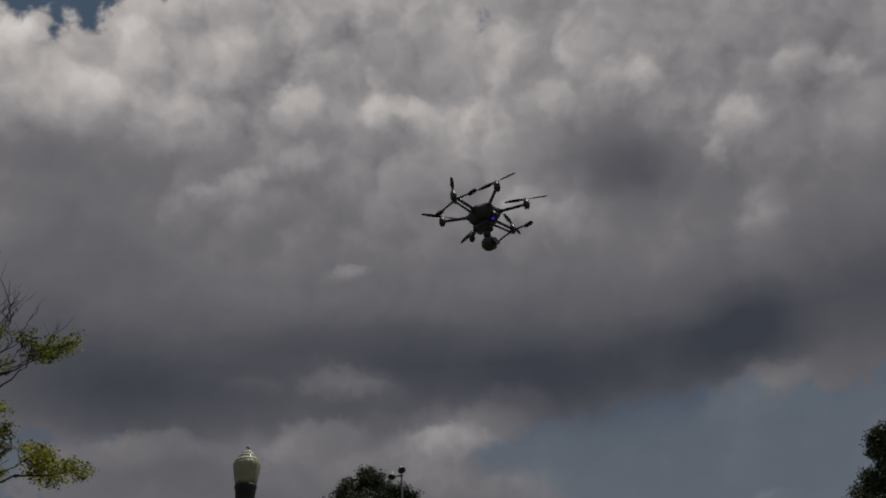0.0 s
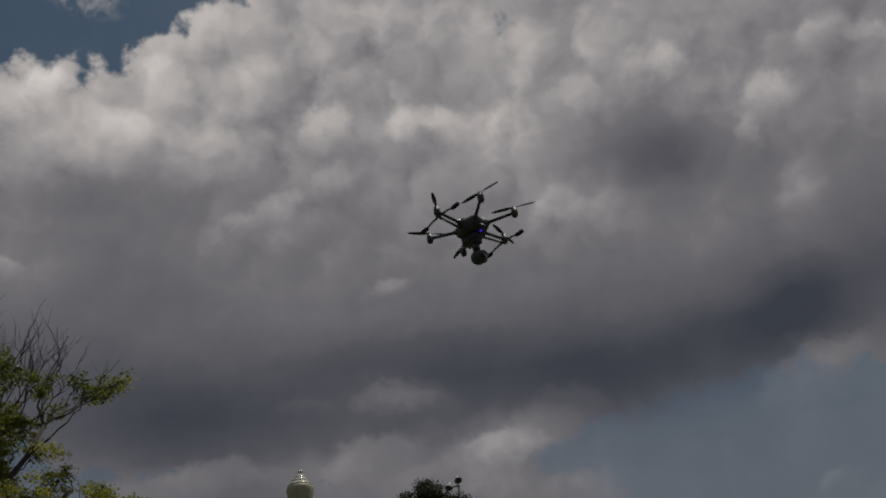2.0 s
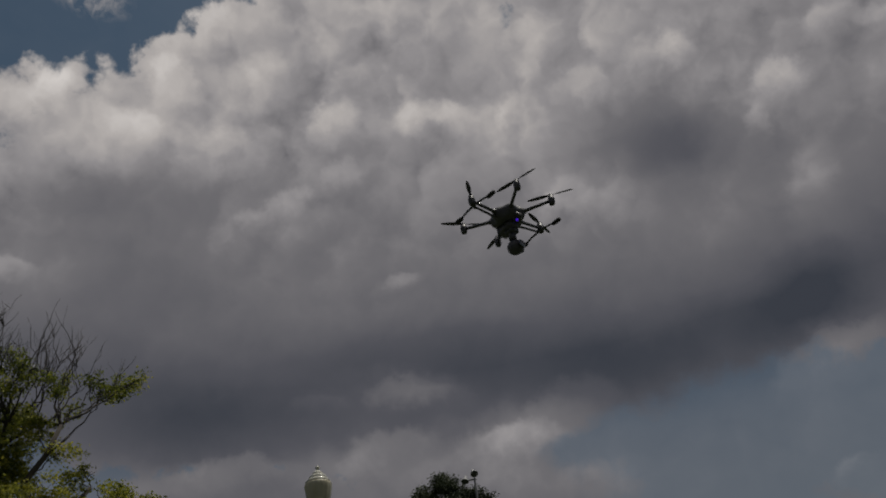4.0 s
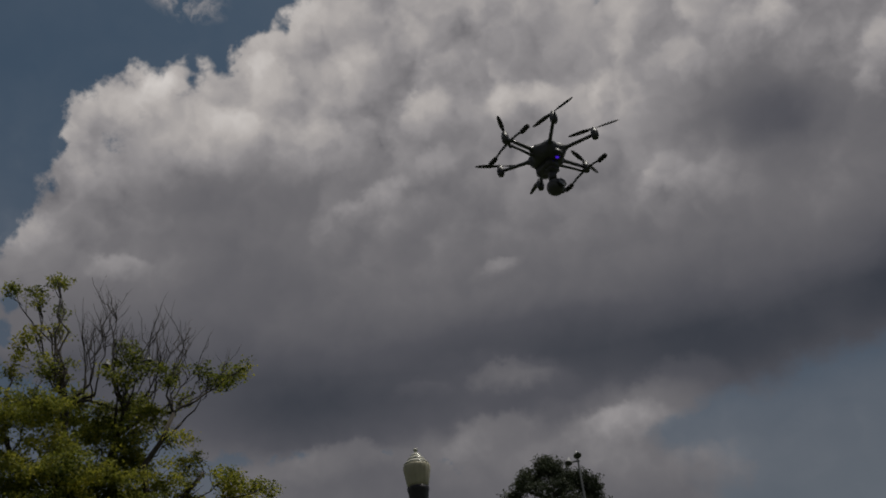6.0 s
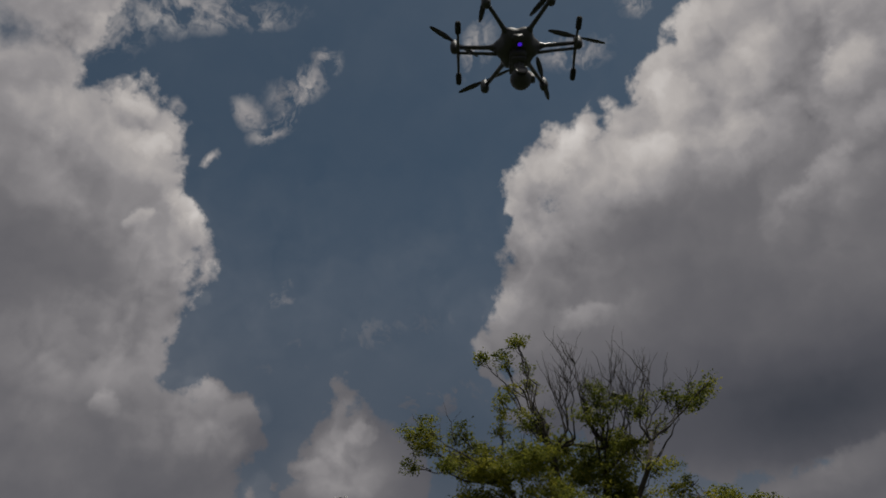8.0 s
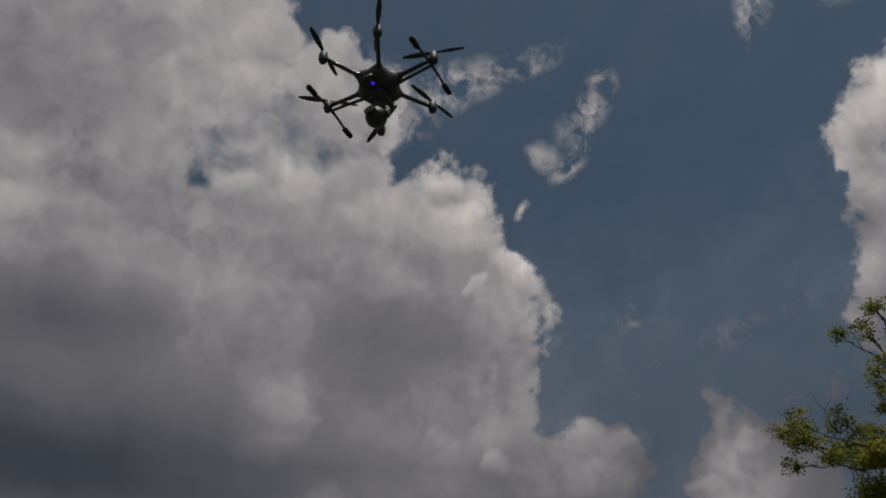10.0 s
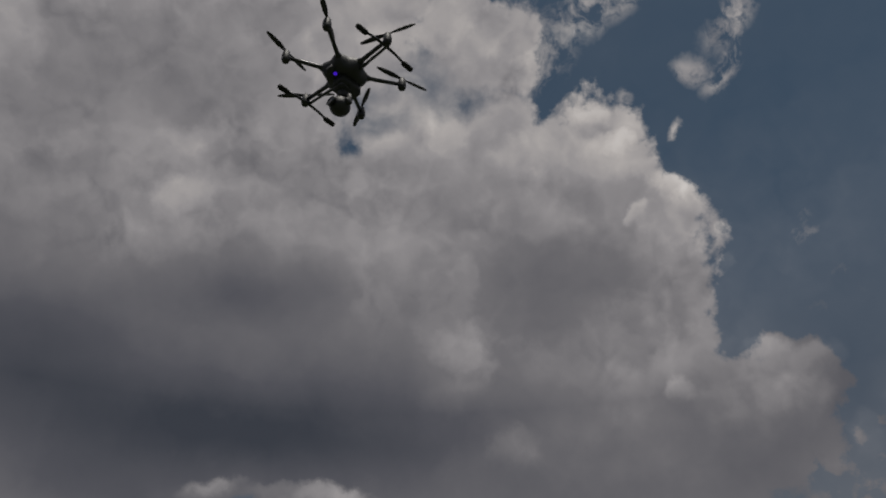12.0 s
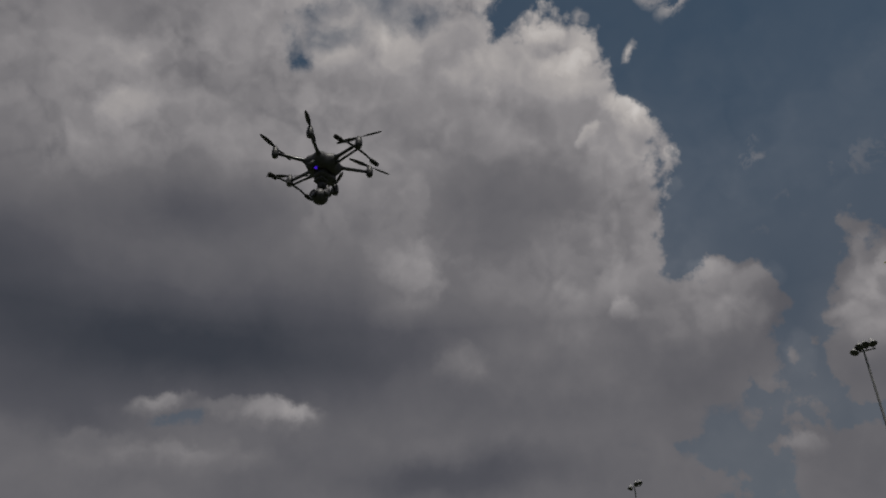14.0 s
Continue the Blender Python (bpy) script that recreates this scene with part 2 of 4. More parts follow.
PUFF_3 = [
    (46.0, 32.4, 2.0, 0.9, 7.2, 0.12),
    (43.1, 40.2, 2.2, 1.5, 1.9, 0.10),
    (33.7, 48.3, 2.5, 2.1, 15.6, 0.12),
    (53.9, 30.5, 1.1, 1.3, 37.5, 0.12),
    (15.7, 24.5, 2.4, 1.1, -2.4, 0.08),
    (78.8, 39.1, 1.6, 1.1, -14.4, 0.22),
    (77.2, 38.1, 1.2, 1.5, -15.2, 0.20),
    (81.5, 37.4, 0.8, 1.0, -12.2, 0.24),
    (79.6, 34.8, 2.1, 2.7, -12.8, 0.16),
    (75.7, 35.5, 0.6, 0.8, -15.5, 0.22),
    (76.1, 33.0, 0.6, 0.8, -14.4, 0.22),
    (84.5, 44.5, 1.6, 1.0, -11.5, 0.22),
    (82.6, 42.5, 1.3, 0.8, -12.5, 0.20),
    (90.1, 41.9, 3.1, 1.9, -7.3, 0.12),
    (100.5, 46.8, 1.1, 1.0, -0.1, 0.20),
    (102.0, 42.7, 2.2, 1.5, 0.8, 0.12),
]
PUFF_4 = [
    (97.9, 44.2, 2.2, 1.5, -2.0, 0.12),
    (93.8, 49.0, 2.2, 2.5, -5.1, 0.12),
    (118.1, 38.2, 2.1, 2.2, 10.7, 0.16),
    (122.0, 35.0, 2.4, 2.2, 22.9, 0.12),
    (96.4, 29.3, 2.3, 2.0, -37.6, 0.16),
    (96.8, 33.8, 1.2, 2.3, -17.6, 0.10),
    (80.7, 26.3, 1.0, 1.3, -9.9, 0.16),
    (78.6, 24.9, 1.7, 2.1, -10.5, 0.10),
    (74.8, 27.7, 1.6, 1.2, -13.4, 0.16),
    (72.2, 26.5, 1.4, 1.4, -14.3, 0.14),
    (74.3, 24.5, 1.9, 2.0, -12.4, 0.10),
    (107.1, 20.8, 4.4, 0.9, 1.4, 0.24),
    (114.2, 20.9, 1.4, 0.7, 4.0, 0.20),
    (92.8, 23.4, 2.2, 1.5, -4.0, 0.12),
    (70.8, 21.4, 1.2, 1.4, -12.7, 0.14),
    (88.0, 37.2, 2.5, 2.2, -8.1, 0.08),
]
PUFF_5 = [
    (114.0, 20.6, 2.0, 0.8, 15.3, 0.18),
    (106.2, 20.4, 3.3, 1.3, 1.9, 0.20),
    (112.4, 17.3, 6.6, 1.4, 3.2, 0.10),
    (116.9, 17.8, 3.1, 1.3, 4.9, 0.12),
    (63.6, 25.9, 0.9, 0.9, 0.7, 0.20),
    (65.1, 24.7, 1.9, 1.5, 1.3, 0.16),
    (67.3, 23.1, 1.5, 1.0, 2.0, 0.14),
    (71.7, 16.5, 1.2, 0.9, -9.1, 0.14),
    (64.8, 26.0, 1.2, 2.0, 5.6, 0.14),
]


world = bpy.data.worlds.new("sky")
scene.world = world
world.use_nodes = True
wt = world.node_tree
wt.nodes.clear()


def wnode(kind, **values):
    n = wt.nodes.new(kind)
    for key, value in values.items():
        n.inputs[key.replace("_", " ")].default_value = value
    return n


def wmath(op, a, b=0.0, c=0.0, clamp=False):
    n = wt.nodes.new("ShaderNodeMath")
    n.operation, n.use_clamp = op, clamp
    for slot, value in zip(n.inputs, (a, b, c)):
        if isinstance(value, (int, float)):
            slot.default_value = value
        else:
            wt.links.new(value, slot)
    return n.outputs[0]


def wvec(op, a, b=None, scale=None):
    n = wt.nodes.new("ShaderNodeVectorMath")
    n.operation = op
    wt.links.new(a, n.inputs[0])
    if b is not None:
        if isinstance(b, tuple):
            n.inputs[1].default_value = b
        else:
            wt.links.new(b, n.inputs[1])
    if scale is not None:
        n.inputs["Scale"].default_value = scale
    return n.outputs["Value" if op in ("LENGTH", "DOT_PRODUCT") else "Vector"]


def wrange(value, a, b, lo=0.0, hi=1.0):
    n = wt.nodes.new("ShaderNodeMapRange")
    n.interpolation_type = "SMOOTHSTEP"
    wt.links.new(value, n.inputs[0])
    for slot, v in zip(list(n.inputs)[1:5], (a, b, lo, hi)):
        slot.default_value = v
    return n.outputs[0]


def wnoise(vector, scale, detail, rough, distortion=0.0):
    n = wnode("ShaderNodeTexNoise", Scale=scale, Detail=detail, Roughness=rough, Distortion=distortion)
    wt.links.new(vector, n.inputs["Vector"])
    return n.outputs


def billow(vector, heading, height, wide, high, lean, flank_too=False):
    """Length from a billow's middle, 1 on its rim, and on demand the height within it."""
    turn = Matrix.Rotation(radians(heading), 3, "Z") @ Matrix.Rotation(radians(height), 3, "X") @ Matrix.Rotation(radians(-lean), 3, "Y")
    across = wvec("DOT_PRODUCT", vector, tuple(turn @ Vector((1 / math.sin(radians(wide)), 0, 0))))
    upward = wvec("DOT_PRODUCT", vector, tuple(turn @ Vector((0, 0, 1 / math.sin(radians(high))))))
    reach = wmath("SQRT", wmath("MULTIPLY_ADD", across, across, wmath("MULTIPLY", upward, upward)))
    return (reach, upward) if flank_too else reach


way = wt.nodes.new("ShaderNodeTexCoord").outputs["Generated"]
coarse = wnoise(way, 5.0, 5.0, 0.55)
middle = wnoise(way, 13.0, 4.0, 0.55)
fine = wnoise(way, 34.0, 5.0, 0.6)
half = (0.5, 0.5, 0.5)
bend_coarse = wvec("SUBTRACT", coarse["Color"], half)
bend_middle = wvec("SUBTRACT", middle["Color"], half)
bend_fine = wvec("SUBTRACT", fine["Color"], half)
bent = wvec("ADD", way, wvec("SCALE", bend_coarse, scale=0.04))
bent = wvec("ADD", bent, wvec("SCALE", bend_middle, scale=0.035))
bent = wvec("ADD", bent, wvec("SCALE", bend_fine, scale=0.016))
frayed = wvec("ADD", bent, wvec("SCALE", bend_fine, scale=0.014))
curl = wvec("ADD", wvec("ADD", way, wvec("SCALE", bend_middle, scale=0.05)), wvec("SCALE", bend_fine, scale=0.022))


def heap(vector):
    """Rounded cauliflower swellings of many sizes, about 0 to 1."""
    total = None
    for scale, share, detail in ((6.0, 0.55, 1.0), (15.0, 0.45, 2.2)):
        v = wnode("ShaderNodeTexVoronoi", Scale=scale, Detail=detail, Roughness=0.5, Randomness=1.0)
        v.feature, v.normalize = "F1", True
        wt.links.new(vector, v.inputs["Vector"])
        d = v.outputs["Distance"]
        d = wmath("MULTIPLY", wmath("MULTIPLY", d, d), -4.0 * share)
        total = wmath("ADD", d, 1.0) if total is None else wmath("ADD", total, d)
    return total


swell = heap(curl)
# the same swellings a little towards the light: their difference is the lit and the shaded flank
lit_side = wt.nodes.new("ShaderNodeVectorMath")
lit_side.operation = "ADD"
wt.links.new(curl, lit_side.inputs[0])
lit_side.inputs[1].default_value = (-0.010, -0.006, 0.020)
flank = wmath("SUBTRACT", swell, heap(lit_side.outputs[0]))


def grouped(name, build, vector, start=None):
    """A node group of its own for a long chain of billows. build(vector, start) gives its value."""
    global wt
    outer, inner = wt, bpy.data.node_groups.new(name, "ShaderNodeTree")
    inner.interface.new_socket("way", in_out="INPUT", socket_type="NodeSocketVector")
    inner.interface.new_socket("start", in_out="INPUT", socket_type="NodeSocketFloat")
    inner.interface.new_socket("value", in_out="OUTPUT", socket_type="NodeSocketFloat")
    wt = inner
    entry = wt.nodes.new("NodeGroupInput")
    value = build(entry.outputs["way"], entry.outputs["start"])
    wt.links.new(value, wt.nodes.new("NodeGroupOutput").inputs["value"])
    wt = outer
    used = wt.nodes.new("ShaderNodeGroup")
    used.node_tree = inner
    wt.links.new(vector, used.inputs["way"])
    if start is not None:
        wt.links.new(start, used.inputs["start"])
    return used.outputs["value"]


def depth_field(*lists):
    """Degrees inside the rim of the nearest of many billows."""
    field = None
    for rows in lists:
        def build(vector, _):
            inner = None
            for heading, height, wide, high, lean in rows:
                r = min(wide, high)
                d = wmath("MULTIPLY_ADD", billow(vector, heading, height, wide, high, lean), -r, r)
                inner = d if inner is None else wmath("SMOOTH_MAX", inner, d, 0.6)
            return inner
        d = grouped("billows", build, bent)
        field = d if field is None else wmath("SMOOTH_MAX", field, d, 0.6)
    return field


bank = wmath("SMOOTH_MAX", depth_field(MAIN_1, MAIN_2, MAIN_3, MAIN_RIM), depth_field(SECOND_1, SECOND_2, SECOND_3, FAR), 0.5)
# outside the two great clouds the sky goes on with broken cumulus
sep = wt.nodes.new("ShaderNodeSeparateXYZ")
wt.links.new(way, sep.inputs[0])
ahead = wmath("ADD", wmath("MULTIPLY", sep.outputs["X"], -0.73), wmath("MULTIPLY", sep.outputs["Y"], 0.68))
broken = wmath("MULTIPLY_ADD", wnoise(way, 2.6, 6.0, 0.55)["Fac"], 30.0, -15.0)
broken = wmath("SUBTRACT", broken, wrange(ahead, -0.25, 0.3, 0.0, 30.0))
bank = wmath("MAXIMUM", bank, broken)
bank = wmath("MINIMUM", bank, wmath("SUBTRACT", 0.5, depth_field(HOLES)))
edge = wmath("ADD", bank, wmath("MULTIPLY_ADD", swell, 2.2, -1.1))
edge = wmath("ADD", edge, wmath("MULTIPLY_ADD", fine["Fac"], 2.6, -1.3))
soft = wrange(depth_field(SOFT), 0.0, 4.0, 1.0, 6.0)
cover = wrange(wmath("DIVIDE", edge, soft), -0.25, 0.55)

def wisps(rows):
    def build(vector, before):
        value = before
        for heading, height, wide, high, lean, weight in rows:
            value = wmath("MAXIMUM", value, wmath("MULTIPLY", wrange(billow(vector, heading, height, wide, high, lean), 1.2, 0.15), weight))
        return value
    return build


veil = None
for rows in (WISPS_1, WISPS_2):
    veil = grouped("wisps", wisps(rows), bent, veil)
streak = wnoise(wvec("ADD", way, wvec("SCALE", bend_middle, scale=0.12)), 30.0, 6.0, 0.62)
veil = wmath("MULTIPLY", veil, wrange(streak["Fac"], 0.36, 0.66))
haze = wrange(sep.outputs["Z"], 0.70, 0.26, 0.03, 0.62)
veil = wmath("MAXIMUM", wmath("MULTIPLY", veil, 0.95), haze)
cover = wmath("MAXIMUM", cover, veil, clamp=True)

# dark flat bases, lighter heads: tone by height above the horizon
LEVELS = [(0.0, 0.40), (0.325, 0.40), (0.385, 0.30), (0.44, 0.19), (0.51, 0.42), (0.585, 0.56), (0.69, 0.70), (0.83, 0.75)]
tone = wmath("MULTIPLY_ADD", coarse["Fac"], 0.18, LEVELS[0][1] - 0.09)
for (low, grey), (top, brighter) in zip(LEVELS, LEVELS[1:]):
    tone = wmath("ADD", tone, wmath("MULTIPLY", wmath("DIVIDE", wmath("SUBTRACT", sep.outputs["Z"], low), top - low, clamp=True), brighter - grey))
tone = wmath("ADD", tone, wmath("MULTIPLY_ADD", middle["Fac"], 0.10, -0.05))
def tones(rows):
    def build(vector, before):
        value = before
        for heading, height, wide, high, lean, weight in rows:
            g = wrange(billow(vector, heading, height, wide * 1.35, high * 1.35, lean), 1.0, 0.0)
            value = wmath("MULTIPLY_ADD", g, weight, value)
        return value
    return build


def heads(rows):
    """Heads that stand out: crisp above, fading downwards."""
    def build(vector, before):
        value = before
        for heading, height, wide, high, lean, weight in rows:
            reach, above = billow(vector, heading, height, wide * 1.1, high * 1.15, lean, True)
            g = wmath("MULTIPLY", wrange(reach, 1.05, 0.55), wrange(above, -0.9, 0.55, 0.0, 1.0))
            value = wmath("MULTIPLY_ADD", g, weight, value)
        return value
    return build


for rows in (TONE_1, TONE_2, TONE_3, TONE_4):
    tone = grouped("tones", tones(rows), bent, tone)
for rows in (PUFF_1, PUFF_2, PUFF_3, PUFF_4, PUFF_5):
    tone = grouped("heads", heads(rows), frayed, tone)
# sunlit rims and the relief of single puffs, crisper where the cloud is bright
rim = wrange(edge, 4.5, 0.2)
tone = wmath("MULTIPLY_ADD", wmath("MULTIPLY", rim, wrange(sep.outputs["Z"], 0.40, 0.60, 0.3, 1.0)), 0.14, tone)
crisp = wrange(tone, 0.36, 0.82, 0.10, 1.0)
tone = wmath("ADD", tone, wmath("MULTIPLY", wmath("MULTIPLY", flank, 0.8), crisp))
tone = wmath("ADD", tone, wmath("MULTIPLY", wmath("MULTIPLY_ADD", fine["Fac"], 0.12, -0.06), crisp))

ramp = wt.nodes.new("ShaderNodeValToRGB")
wt.links.new(wmath("MULTIPLY", tone, 0.75), ramp.inputs[0])
stops = [(0.0, (0.041, 0.046, 0.059)), (0.21, (0.082, 0.083, 0.097)), (0.375, (0.150, 0.145, 0.155)),
         (0.5625, (0.275, 0.262, 0.268)), (0.75, (0.43, 0.402, 0.388)), (1.0, (0.63, 0.595, 0.57))]
while len(ramp.color_ramp.elements) < len(stops):
    ramp.color_ramp.elements.new(0.5)
for stop, (place, colour) in zip(ramp.color_ramp.elements, stops):
    stop.position, stop.color = place, (*colour, 1)

air = wt.nodes.new("ShaderNodeTexSky")
air.sky_type, air.sun_disc = "NISHITA", False
air.sun_elevation, air.sun_rotation = radians(SUN_HEIGHT), radians(-SUN_HEADING)
air.dust_density, air.ozone_density = 1.6, 2.2
blue = wnode("ShaderNodeBackground", Strength=0.07)
wt.links.new(wvec("MULTIPLY", air.outputs[0], (0.93, 1.05, 0.94)), blue.inputs["Color"])
cloud = wnode("ShaderNodeBackground", Strength=2.0)
wt.links.new(ramp.outputs[0], cloud.inputs["Color"])
mix = wt.nodes.new("ShaderNodeMixShader")
wt.links.new(cover, mix.inputs[0])
wt.links.new(blue.outputs[0], mix.inputs[1])
wt.links.new(cloud.outputs[0], mix.inputs[2])
wt.links.new(mix.outputs[0], wt.nodes.new("ShaderNodeOutputWorld").inputs["Surface"])


# ---- materials ----
def material(name, colours, scale=8.0, rough=(0.4, 0.7), metal=0.0, bump=0.1, bump_scale=60.0, random_tint=0.0, island=False, see_through=0.0, coords="Object"):
    """A surface that varies at two scales between its colours, with fine relief."""
    m = bpy.data.materials.new(name)
    m.use_nodes = True
    nt = m.node_tree
    shader = nt.nodes["Principled BSDF"]
    where = nt.nodes.new("ShaderNodeTexCoord").outputs[coords]
    large, small = nt.nodes.new("ShaderNodeTexNoise"), nt.nodes.new("ShaderNodeTexNoise")
    for n, s, d in ((large, scale, 4.0), (small, bump_scale, 5.0)):
        nt.links.new(where, n.inputs["Vector"])
        n.inputs["Scale"].default_value, n.inputs["Detail"].default_value = s, d
    both = nt.nodes.new("ShaderNodeMath")
    both.operation = "MULTIPLY_ADD"
    nt.links.new(small.outputs["Fac"], both.inputs[0])
    both.inputs[1].default_value = 0.4
    shifted = nt.nodes.new("ShaderNodeMath")
    shifted.operation = "MULTIPLY_ADD"
    nt.links.new(large.outputs["Fac"], shifted.inputs[0])
    shifted.inputs[1].default_value, shifted.inputs[2].default_value = 1.3, -0.35
    nt.links.new(shifted.outputs[0], both.inputs[2])
    value = both.outputs[0]
    if random_tint:
        chance = nt.nodes.new("ShaderNodeNewGeometry").outputs["Random Per Island"] if island else nt.nodes.new("ShaderNodeObjectInfo").outputs["Random"]
        mixed = nt.nodes.new("ShaderNodeMath")
        mixed.operation = "MULTIPLY_ADD"
        nt.links.new(chance, mixed.inputs[0])
        mixed.inputs[1].default_value = random_tint
        drop = nt.nodes.new("ShaderNodeMath")
        drop.operation = "SUBTRACT"
        nt.links.new(value, drop.inputs[0])
        drop.inputs[1].default_value = random_tint / 2
        nt.links.new(drop.outputs[0], mixed.inputs[2])
        value = mixed.outputs[0]
    cr = nt.nodes.new("ShaderNodeValToRGB")
    while len(cr.color_ramp.elements) < len(colours):
        cr.color_ramp.elements.new(0.5)
    for i, (e, c) in enumerate(zip(cr.color_ramp.elements, colours)):
        e.position, e.color = 0.15 + 0.7 * i / max(1, len(colours) - 1), (*c, 1)
    nt.links.new(value, cr.inputs[0])
    nt.links.new(cr.outputs[0], shader.inputs["Base Color"])
    rr = nt.nodes.new("ShaderNodeMapRange")
    nt.links.new(small.outputs["Fac"], rr.inputs[0])
    rr.inputs[3].default_value, rr.inputs[4].default_value = rough
    nt.links.new(rr.outputs[0], shader.inputs["Roughness"])
    shader.inputs["Metallic"].default_value = metal
    relief_node = nt.nodes.new("ShaderNodeBump")
    relief_node.inputs["Strength"].default_value = bump
    relief_node.inputs["Distance"].default_value = 0.01
    nt.links.new(small.outputs["Fac"], relief_node.inputs["Height"])
    nt.links.new(relief_node.outputs[0], shader.inputs["Normal"])
    if see_through:
        thin = nt.nodes.new("ShaderNodeBsdfTranslucent")
        nt.links.new(cr.outputs[0], thin.inputs["Color"])
        blend = nt.nodes.new("ShaderNodeMixShader")
        blend.inputs[0].default_value = see_through
        nt.links.new(shader.outputs[0], blend.inputs[1])
        nt.links.new(thin.outputs[0], blend.inputs[2])
        nt.links.new(blend.outputs[0], nt.nodes["Material Output"].inputs["Surface"])
    return m


GRASS = material("grass", [(0.02, 0.03, 0.012), (0.038, 0.05, 0.02), (0.06, 0.066, 0.032)], 0.15, (0.8, 1.0), bump=0.6, bump_scale=9.0)
BARK = material("bark", [(0.025, 0.020, 0.017), (0.05, 0.042, 0.034), (0.085, 0.072, 0.06)], 1.2, (0.8, 1.0), bump=0.8, bump_scale=14.0)
DEAD_WOOD = material("dead_wood", [(0.022, 0.018, 0.016), (0.05, 0.042, 0.036)], 1.5, (0.8, 1.0), bump=0.5, bump_scale=20.0)
LEAF = material("leaf", [(0.036, 0.054, 0.010), (0.17, 0.19, 0.030), (0.40, 0.37, 0.045)], 0.35, (0.6, 0.85), bump=0.1, bump_scale=8.0, random_tint=0.45, island=True, see_through=0.5)
NEEDLE = material("needle_leaf", [(0.030, 0.040, 0.024), (0.060, 0.075, 0.040), (0.10, 0.115, 0.06)], 0.4, (0.6, 0.85), bump=0.1, bump_scale=8.0, random_tint=0.5, island=True, see_through=0.12)
SHELL = material("black_plastic", [(0.022, 0.021, 0.025), (0.036, 0.035, 0.040), (0.052, 0.051, 0.056)], 14.0, (0.45, 0.62), bump=0.06, bump_scale=400.0)
CARBON = material("carbon_tube", [(0.024, 0.023, 0.027), (0.045, 0.044, 0.048)], 60.0, (0.25, 0.4), bump=0.08, bump_scale=500.0)
RUBBER = material("rubber", [(0.010, 0.010, 0.010), (0.022, 0.021, 0.02)], 40.0, (0.75, 0.95), bump=0.2, bump_scale=300.0)
SILVER = material("silver_shell", [(0.35, 0.35, 0.36), (0.55, 0.55, 0.56)], 30.0, (0.2, 0.35), metal=0.6, bump=0.03, bump_scale=300.0)
LENS = material("lens_glass", [(0.004, 0.004, 0.006), (0.01, 0.01, 0.016)], 30.0, (0.12, 0.2), bump=0.0)
GLOBE = material("milky_globe", [(0.38, 0.35, 0.25), (0.48, 0.45, 0.34), (0.56, 0.53, 0.42)], 3.0, (0.25, 0.45), bump=0.08, bump_scale=30.0, see_through=0.25)
CAP = material("pale_cap", [(0.42, 0.41, 0.34), (0.56, 0.55, 0.48)], 5.0, (0.12, 0.3), bump=0.04, bump_scale=40.0)
IRON = material("black_iron", [(0.005, 0.005, 0.007), (0.010, 0.010, 0.012), (0.018, 0.017, 0.017)], 6.0, (0.45, 0.65), bump=0.15, bump_scale=60.0)
STEEL = material("galvanised_steel", [(0.15, 0.15, 0.155), (0.19, 0.19, 0.195), (0.24, 0.24, 0.24)], 0.8, (0.5, 0.7), metal=0.0, bump=0.02, bump_scale=6.0)
HOUSING = material("floodlight_housing", [(0.22, 0.22, 0.225), (0.32, 0.32, 0.325)], 3.0, (0.5, 0.7), metal=0.0, bump=0.05, bump_scale=30.0)
LAMP_GLASS = material("floodlight_glass", [(0.03, 0.03, 0.033), (0.06, 0.06, 0.065)], 3.0, (0.15, 0.3), bump=0.02, bump_scale=20.0)

glow = bpy.data.materials.new("violet_diode")
glow.use_nodes = True
diode = glow.node_tree.nodes["Principled BSDF"]
diode.inputs["Base Color"].default_value = (0.05, 0.01, 0.2, 1)
diode.inputs["Emission Color"].default_value = (0.10, 0.02, 1.0, 1)
diode.inputs["Emission Strength"].default_value = 0.9


# ---- shapes ----
def part(name, bm, mat, parent=None, label="", smooth=True):
    me = bpy.data.meshes.new(name)
    bmesh.ops.recalc_face_normals(bm, faces=bm.faces)
    for f in bm.faces:
        f.smooth = smooth
    bm.to_mesh(me)
    bm.free()
    me.materials.append(mat)
    ob = new(name, me)
    ob.parent = parent
    if label:
        tagged(ob, label)
    return ob


def lathe(profile, sides=32, m=Matrix.Identity(4), bm=None):
    """A turned body from (radius, height) rows, about z."""
    bm = bm or bmesh.new()
    rings = []
    for r, z in profile:
        rings.append([bm.verts.new(m @ Vector((r * math.cos(math.tau * i / sides), r * math.sin(math.tau * i / sides), z))) for i in range(sides)])
    for a, b in zip(rings, rings[1:]):
        for i in range(sides):
            bm.faces.new((a[i], a[(i + 1) % sides], b[(i + 1) % sides], b[i]))
    bm.faces.new(rings[0][::-1])
    bm.faces.new(rings[-1])
    return bm


